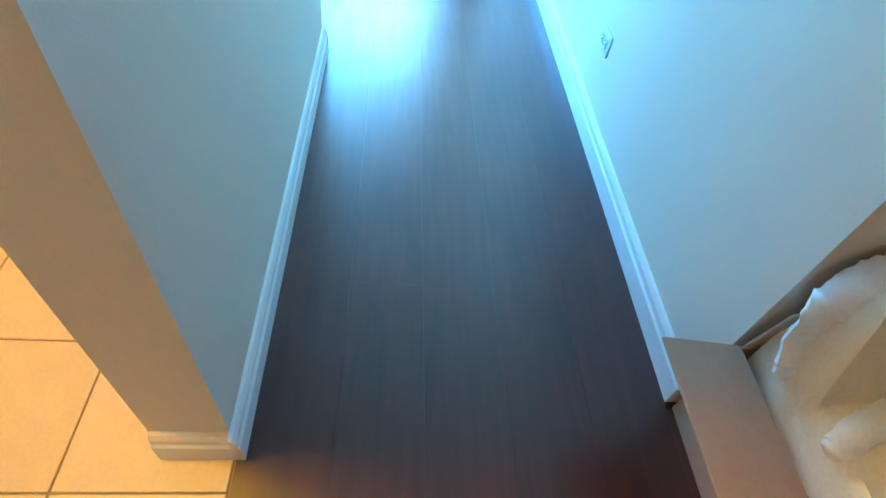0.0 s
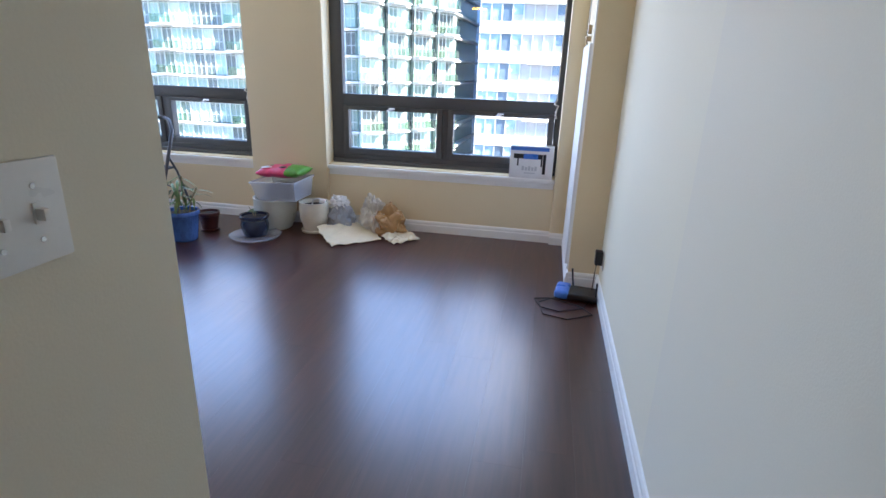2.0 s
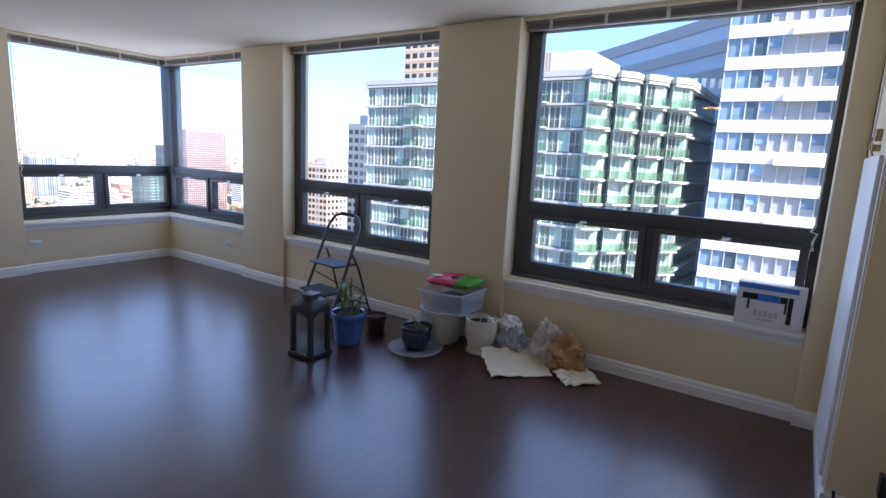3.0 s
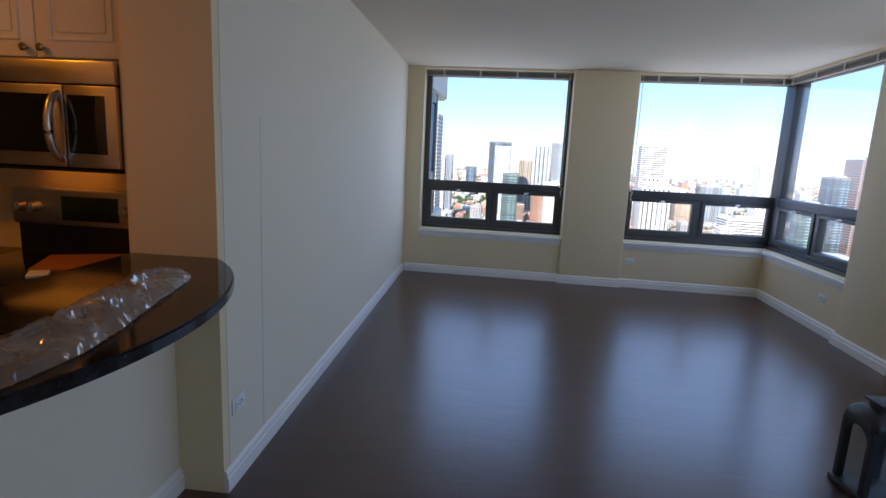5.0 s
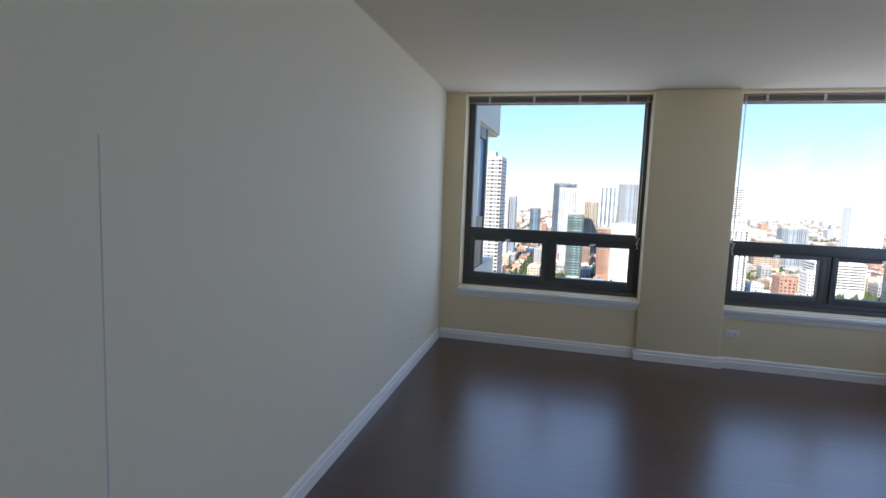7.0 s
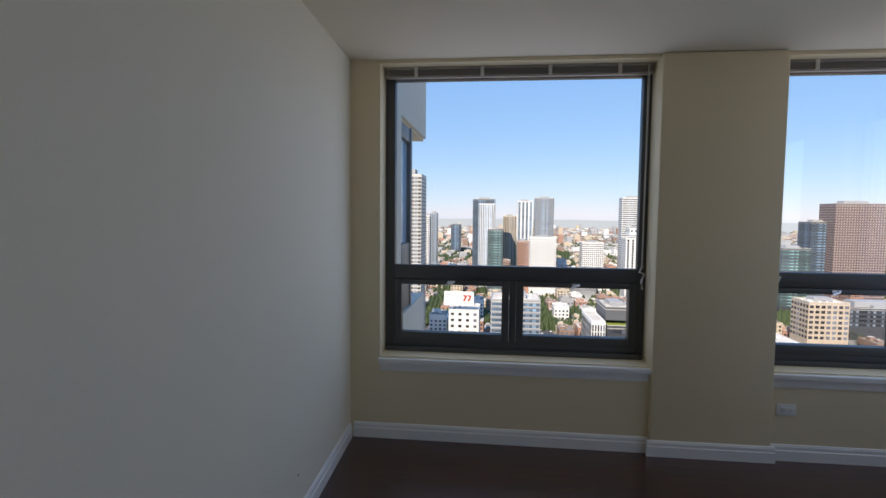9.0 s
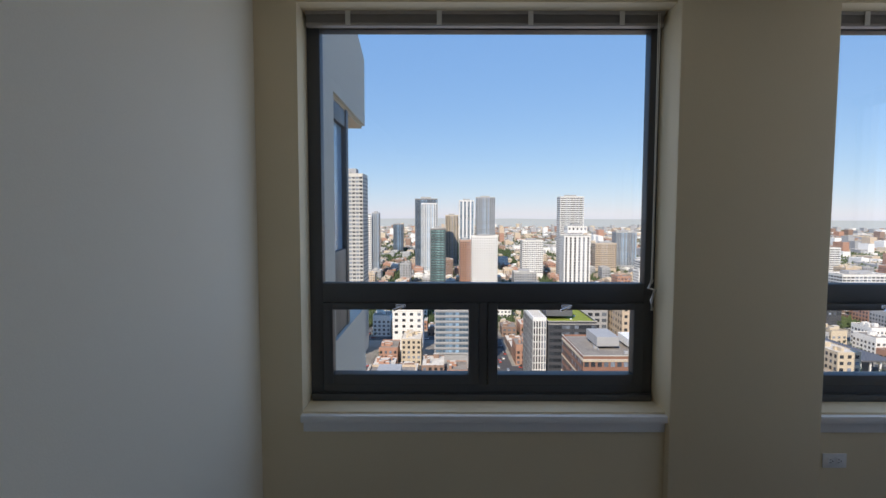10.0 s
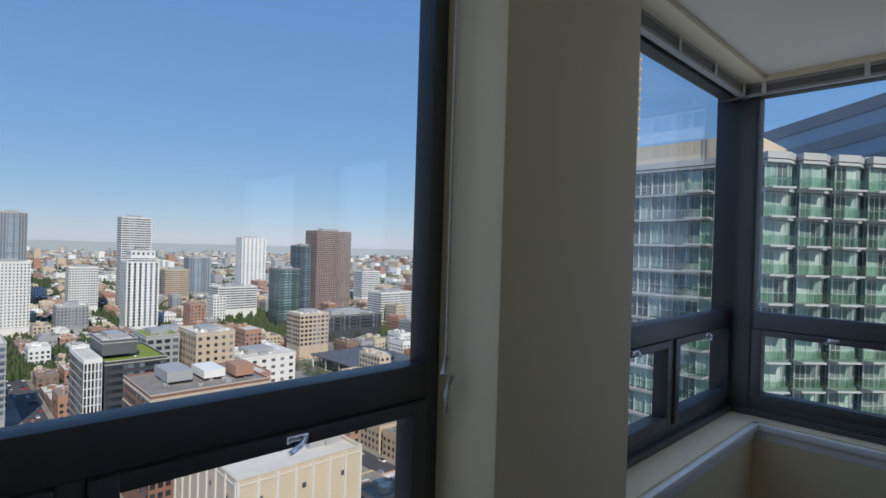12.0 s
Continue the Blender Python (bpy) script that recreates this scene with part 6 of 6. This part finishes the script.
        V.extend([(x - 0.2, y, GZ), (x + 0.2, y, GZ), (x, y + 0.3, GZ), (x, y, GZ + h * 0.6)])
        F.extend([(k, k + 1, k + 3), (k + 1, k + 2, k + 3), (k + 2, k, k + 3)])
        for _ in range(90):
            u = Vector((rg.gauss(0, 1), rg.gauss(0, 1), rg.gauss(0, 1))).normalized() * rg.uniform(0.5, 1) ** 0.5
            c = Vector((x, y, GZ + h * 0.62)) + Vector((u.x * w, u.y * w, u.z * h * 0.36))
            k = len(V)
            for _ in range(3):
                V.append(tuple(c + Vector((rg.uniform(-0.8, 0.8), rg.uniform(-0.8, 0.8), rg.uniform(-0.6, 0.6)))))
            F.append((k, k + 1, k + 2))
    # far trees, thickened to mute distant colours in place of haze
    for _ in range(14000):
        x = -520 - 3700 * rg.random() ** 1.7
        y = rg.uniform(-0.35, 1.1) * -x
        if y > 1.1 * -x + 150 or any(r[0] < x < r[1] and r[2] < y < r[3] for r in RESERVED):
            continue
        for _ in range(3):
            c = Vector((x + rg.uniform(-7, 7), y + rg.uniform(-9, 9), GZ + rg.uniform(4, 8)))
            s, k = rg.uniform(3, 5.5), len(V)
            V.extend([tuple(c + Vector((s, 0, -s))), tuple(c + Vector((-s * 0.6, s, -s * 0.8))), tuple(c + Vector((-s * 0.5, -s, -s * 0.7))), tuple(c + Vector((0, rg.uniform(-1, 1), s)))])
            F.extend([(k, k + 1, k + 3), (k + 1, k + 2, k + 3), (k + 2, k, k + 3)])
    me = bpy.data.meshes.new("trees")
    me.from_pydata(V, [], F)
    me.materials.append(M_TREE)
    tagged(new("trees", me), "green street and park trees between the blocks", "trees", "", "stuff")


fabric()


# ---- the glass apartment block across the street, with a stepped balcony corner ----
M_PANE_G = mat("green_curtain_glass", (0.20, 0.31, 0.27), 0.22, var=0.15, scale=0.4, fine=3, bump=0, per_object=0.45)
M_PANE_D = mat("dark_green_glass", (0.10, 0.135, 0.13), 0.2, var=0.3, scale=0.4, fine=3, bump=0, per_object=0.5)
M_PANE_L = mat("pale_green_glass", (0.36, 0.46, 0.42), 0.25, var=0.12, scale=0.4, fine=3, bump=0, per_object=0.2)
M_RAILG = glass("green_rail_glass", (0.74, 0.86, 0.80))
M_SLAB = mat("white_slab_edge", (0.40, 0.42, 0.42), 0.7, var=0.06, scale=0.5, fine=4, bump=0)
M_MULL = mat("pale_mullion", (0.50, 0.55, 0.54), 0.5)


def green_block():
    rg = random.Random(8)
    th = thing("apartment_block", pose(0, 0, 0, 0, 0, -1.2), "green glass apartment block with white slabs and stepped balconies", "building", "city buildings")
    line = [(-60.6, 68.0), (-24.6, 68.0)]
    x, y = -24.6, 68.0
    for _ in range(4):
        line += [(x + 0.9, y - 1.1), (x + 2.4, y + 1.1)]
        x, y = x + 2.4, y + 3.4
        line.append((x, y))
    back = [(x, 100.0), (-60.6, 100.0)]
    FH, top, n_floor = 3.05, 11.4, 22
    # one slab mesh for all storeys
    out = []
    for px, py in line:
        out.append((px + (0.35 if px > -60 else -0.35), py - 0.45))
    for px, py in back:
        out.append((px + (0.35 if px > -60 else -0.35), py + 0.35))

    def prism(pts, z0, z1):
        bm = bmesh.new()
        f = bm.faces.new([bm.verts.new((a, b, z0)) for a, b in pts])
        r = bmesh.ops.extrude_face_region(bm, geom=[f])
        bmesh.ops.translate(bm, verts=[v for v in r["geom"] if isinstance(v, bmesh.types.BMVert)], vec=(0, 0, z1 - z0))
        return bm
    slab = mesh_of("floor_slab", prism(out, 0, 0.30), M_SLAB, False)
    core = prism([(a - 0.9 if a > -60 else a + 0.5, b + 0.9) for a, b in line] + [(a, b - 0.5) for a, b in back], -62, top)
    part("core", core, M_PANE_G, th, "", False)
    for k in range(n_floor + 1):
        ob = new("floor_slab", slab)
        ob.parent = th
        ob.matrix_basis = Matrix.Translation((0, 0, top - k * FH))
    part("roof_parapet", prism(out, top + 0.42, top + 1.15), M_SLAB, th, "", False)
    # glazing: straight bays, then the stepped corner
    segs = []
    for a, b in zip(line, line[1:]):
        L = math.hypot(b[0] - a[0], b[1] - a[1])
        n = max(1, round(L / 1.5))
        for i in range(n):
            segs.append(((a[0] + (b[0] - a[0]) * i / n, a[1] + (b[1] - a[1]) * i / n), (a[0] + (b[0] - a[0]) * (i + 1) / n, a[1] + (b[1] - a[1]) * (i + 1) / n)))
    cache = {}

    def pane_mesh(L, m):
        key = (round(L, 2), m.name)
        if key not in cache:
            bm = bmesh.new()
            box(bm, (0.05, -0.02, 0.02), (key[0] - 0.05, 0.02, FH - 0.46))
            cache[key] = mesh_of("pane", bm, m, False)
        return cache[key]
    mull = bmesh.new()
    low_v = bmesh.new()
    for k in range(n_floor):
        z = top - (k + 1) * FH + 0.42
        for i, (a, b) in enumerate(segs):
            L = math.hypot(b[0] - a[0], b[1] - a[1])
            ang = math.degrees(math.atan2(b[1] - a[1], b[0] - a[0]))
            q = rg.random()
            dark = 0.40 if i < 24 else 0.48
            m = M_PANE_D if q < dark else (M_PANE_L if q > 0.88 else M_PANE_G)
            if k < 8:
                ob = new("pane", pane_mesh(L, m))
                ob.parent = th
                ob.matrix_basis = pose(a[0], a[1] + 0.15, z, 0, 0, ang)
            else:
                mm = pose(a[0], a[1] + 0.15, z, 0, 0, ang)
                vs = [low_v.verts.new(mm @ Vector(p)) for p in ((0.05, 0, 0.02), (L - 0.05, 0, 0.02), (L - 0.05, 0, FH - 0.46), (0.05, 0, FH - 0.46))]
                f = low_v.faces.new(vs)
                f.material_index = 0 if m is M_PANE_G else (1 if m is M_PANE_D else 2)
    lo_me = bpy.data.meshes.new("lower_panes")
    low_v.to_mesh(lo_me)
    low_v.free()
    for m in (M_PANE_G, M_PANE_D, M_PANE_L):
        lo_me.materials.append(m)
    lo = new("lower_panes", lo_me)
    lo.parent = th
    tagged(lo, "green glass panes of the lower storeys", kind="stuff")
    for a, b in segs:
        box(mull, (a[0] - 0.06, a[1] - 0.02, -56), (a[0] + 0.06, a[1] + 0.13, top))
    part("mullions", mull, M_MULL, th, "pale vertical mullions", False)
    bm = bmesh.new()
    for k in range(n_floor):
        z = top - (k + 1) * FH + 0.42
        for a, b in segs:
            m = pose(a[0], a[1] + 0.10, z, 0, 0, math.degrees(math.atan2(b[1] - a[1], b[0] - a[0])))
            L = math.hypot(b[0] - a[0], b[1] - a[1])
            for z0, z1, x0, x1 in ((0.95, 1.01, 0, L), (FH - 0.62, FH - 0.56, 0, L), (0.0, FH - 0.4, L * 0.5 - 0.025, L * 0.5 + 0.025)):
                for v in box(bm, (x0, -0.03, z0), (x1, 0.03, z1)):
                    v.co = m @ v.co
    tagged(part("transoms", bm, M_MULL, th, "thin pale glazing bars", False), "thin pale glazing bars", kind="stuff")
    # balconies: white decks with glass rails
    bm = bmesh.new()
    box(bm, (-1.3, -1.35, 0), (1.3, 0.3, 0.2))
    deck = mesh_of("balcony", bm, M_SLAB, False)
    bm = bmesh.new()
    box(bm, (-1.28, -1.33, 0.28), (1.28, -1.29, 1.25))
    box(bm, (-1.28, -1.29, 0.28), (-1.24, 0.2, 1.25))
    box(bm, (1.24, -1.29, 0.28), (1.28, 0.2, 1.25))
    rail = mesh_of("rail", bm, M_RAILG, False)
    spots = [(-50.5, 67.6, 0), (-40.0, 67.6, 0), (-30.5, 67.6, 0)]
    x, y = -24.6, 68.0
    for _ in range(4):
        spots.append((x + 1.7, y - 0.2, 50))
        x, y = x + 2.4, y + 3.4
    for k in range(14):
        for px, py, rot in spots:
            ob = new("balcony", deck)
            ob.parent = th
            ob.matrix_basis = pose(px, py, top - (k + 1) * FH + 0.2, 0, 0, rot)
            rl = new("rail", rail)
            rl.parent = ob
    # plant rooms and a ladder on the roof
    bm = bmesh.new()
    box(bm, (-47.0, 76, top), (-27.6, 90, top + 5.1))
    part("plant_room", bm, M_CREAMB, th, "cream plant room on the roof", False)
    bm = bmesh.new()
    for s in (0, 0.5):
        box(bm, (-33.5 + s, 75.8, top), (-33.42 + s, 75.88, top + 5.9))
    for q in range(15):
        box(bm, (-33.5, 75.82, top + 0.5 + q * 0.33), (-32.95, 75.86, top + 0.55 + q * 0.33))
    part("ladder", bm, M_GREYB, th, "", False)
    bm = bmesh.new()
    for q in range(9):
        box(bm, (-21 + q * 1.0, 82 + q * 0.6, top + 1), (-20.4 + q * 1.0, 83 + q * 0.6, top + 2.2))
    part("roof_units", bm, M_WHITEB, th, "", False)


green_block()


def band_office():
    th = thing("office_tower", pose(0, 0, 0, 0, 0, -1.2) @ pose(-11.9, 83, -60), "white office tower with long bands of dark windows", "building", "city buildings")
    W, D, FH, N = 54.0, 40.0, 3.9, 27
    bm = bmesh.new()
    box(bm, (0.3, 0.3, 0), (W - 0.3, D, N * FH))
    part("core", bm, M_GREYB, th, "", False)
    bm = bmesh.new()
    box(bm, (0, -0.15, 0), (W, D, 1.55))
    sp = mesh_of("spandrel", bm, M_WHITEB, False)
    bm = bmesh.new()
    box(bm, (0, -0.8, -0.1), (14, 0.2, 0.9))
    ledge = mesh_of("ledge", bm, M_WHITEB, False)
    rg = random.Random(4)
    bm = bmesh.new()
    n = 36
    for i in range(n):
        x = W * i / n
        box(bm, (x - 0.06, 0.0, 1.55), (x + 0.06, 0.25, FH))
    mu = mesh_of("mullion_row", bm, M_MULL, False)
    bm = bmesh.new()
    for i in range(n):
        x = W * i / n
        if rg.random() < 0.75:
            box(bm, (x + 0.1, 0.2, 1.6 + rg.choice((0, 0, 0.9))), (x + W / n - 0.1, 0.26, FH - 0.05))
    wi = mesh_of("window_row", bm, M_WINB, False)
    for k in range(N):
        for me, nm, dx in ((sp, "spandrel", 0), (mu, "mullion_row", 0), (wi, "window_row", 0), (ledge, "ledge", 7 + 6 * (k % 2))):
            ob = new(nm, me)
            ob.parent = th
            ob.matrix_basis = Matrix.Translation((dx if nm == "ledge" else 0, 0, k * FH))
    bm = bmesh.new()
    box(bm, (0, -0.15, N * FH), (W, D, N * FH + 12))
    part("top_storey", bm, M_WHITEB, th, "", False)


band_office()


M_GLASSP = mat("pale_blue_glass", (0.42, 0.52, 0.62), 0.45, var=0.1, scale=0.1, fine=1, bump=0)


def sloped_glass():
    th = thing("glass_hall", pose(0, 0, 0, 0, 0, -1.2) @ pose(0, 112, 0), "blue glass building with a long sloping roof", "building", "city buildings")
    x0, x1, z0, z1 = -48.0, -9.0, 21.4, 30.5
    bm = bmesh.new()
    a = [(x0, -60), (x1, -60), (x1, z1), (x0, z0)]
    f = bm.faces.new([bm.verts.new((x, 0, z)) for x, z in a])
    r = bmesh.ops.extrude_face_region(bm, geom=[f])
    bmesh.ops.translate(bm, verts=[v for v in r["geom"] if isinstance(v, bmesh.types.BMVert)], vec=(0, 45, 0))
    part("glass_wall", bm, M_GLASSP, th, "blue glass wall", False)
    sl = (z1 - z0) / (x1 - x0)
    for k in range(7):
        bm = bmesh.new()
        up = z0 - k * 4.2
        f = bm.faces.new([bm.verts.new((x, -0.3, z)) for x, z in ((x0, up - 1.9 + 0.6 * k * 0.3), (x1, up + sl * (x1 - x0) - 2.2 - k * 0.6), (x1, up + sl * (x1 - x0) - k * 0.6), (x0, up))])
        r = bmesh.ops.extrude_face_region(bm, geom=[f])
        bmesh.ops.translate(bm, verts=[v for v in r["geom"] if isinstance(v, bmesh.types.BMVert)], vec=(0, 0.3, 0))
        part("band", bm, M_GREYB, th, "grey metal band", False)


sloped_glass()

# ---- the wing of this building beside the first west window ----
M_WING = mat("grey_render", (0.60, 0.57, 0.50), 0.8, var=0.06, scale=0.8, fine=12, bump=0.02)
wing = thing("facade_wing", pose(0, 0, 0), "grey rendered facade wing with a corner window outside", "facade")
bm = bmesh.new()
box(bm, (-7.89, 0.4, -9), (-6.56, 3.29, 3.30))
part("wall", bm, M_WING, wing)
bm = bmesh.new()
v = [(-7.89, 2.42), (-9.50, 2.42), (-9.50, 3.11), (-8.85, 3.30), (-7.89, 3.30)]
f = bm.faces.new([bm.verts.new((x, 3.29, z)) for x, z in v])
r = bmesh.ops.extrude_face_region(bm, geom=[f])
bmesh.ops.translate(bm, verts=[q for q in r["geom"] if isinstance(q, bmesh.types.BMVert)], vec=(0, -2.89, 0))
part("overhang", bm, M_WING, wing)
bm = bmesh.new()
box(bm, (-9.45, 0.42, 2.385), (-7.90, 3.265, 2.42))
part("soffit", bm, M_CREAMB, wing, "cream painted soffit")
bm = bmesh.new()
box(bm, (-9.45, 0.4, -9), (-7.89, 3.29, 0.49))
part("spandrel", bm, M_WING, wing)
bm = bmesh.new()
box(bm, (-8.60, 3.17, 0.49), (-8.50, 3.275, 2.40), 0.01)
box(bm, (-8.50, 3.185, 0.49), (-7.89, 3.265, 1.18), 0.01)
box(bm, (-8.50, 3.185, 2.24), (-7.89, 3.265, 2.385), 0.01)
wf = part("window_frame", bm, M_FRAME, wing, "dark grey window frame")
bm = bmesh.new()
box(bm, (-8.50, 3.20, 1.18), (-7.89, 3.23, 2.24))
part("pane", bm, M_WINB, wf, "dark reflecting glass", False)

# ---- floor pieces ----
floor_ob = solid("floor", [((-6.4, 2.9, -0.2), (2.2, 7.6, -0.0125)), ((-0.10, -1.4, -0.2), (2.2, 2.9, -0.012))], M_FLOOR, "dark brown wood laminate floor with a satin sheen", "floor")
plank_meshes = {}


def plank_mesh(w, L):
    key = (round(w, 3), round(L, 2))
    if key not in plank_meshes:
        bm = bmesh.new()
        box(bm, (0, 0, -0.010), (key[0] - 0.0002, key[1] - 0.0002, 0), 0.0002, 1)
        plank_meshes[key] = mesh_of("plank", bm, M_FLOOR, False)
    return plank_meshes[key]


def planks(x0, x1, y0, y1, w=0.19, L=1.38):
    x, row = x0, 0
    while x < x1 - 0.01:
        pw = min(w, x1 - x)
        y = y0
        first = rnd.uniform(0.3, 1.0) * L
        while y < y1 - 0.01:
            pl = round(min(first if y == y0 else L, y1 - y), 2)
            if pl < 0.02:
                break
            ob = new("plank", plank_mesh(pw, pl))
            ob.parent = floor_ob
            ob.matrix_basis = Matrix.Translation((x, y, 0))
            y += pl
        x, row = x + pw, row + 1


planks(-6.26, -1.73, 3.21, 7.46)
planks(-1.73, -0.10, 3.21, 7.46)
planks(-0.10, 0.92, -1.38, 7.46)
planks(0.92, 2.1, -1.38, 2.34)
tile_floor = solid("kitchen_floor", [((-2.3, -1.4, -0.2), (-0.10, 3.21, -0.004))], M_GROUT, "beige ceramic tile kitchen floor with dark grout", "floor")
bm = bmesh.new()
TS = 0.32
box(bm, (0.002, 0.002, -0.006), (TS - 0.002, TS - 0.002, 0.001), 0.0015, 1)
tile_me = mesh_of("tile", bm, M_TILE, False)
for i in range(7):
    for j in range(14):
        x, y = -0.104 - TS * (i + 1), 2.775 - TS * j
        if x < -2.45:
            continue
        ob = new("tile", tile_me)
        ob.parent = tile_floor
        ob.matrix_basis = Matrix.Translation((x, y, 0))
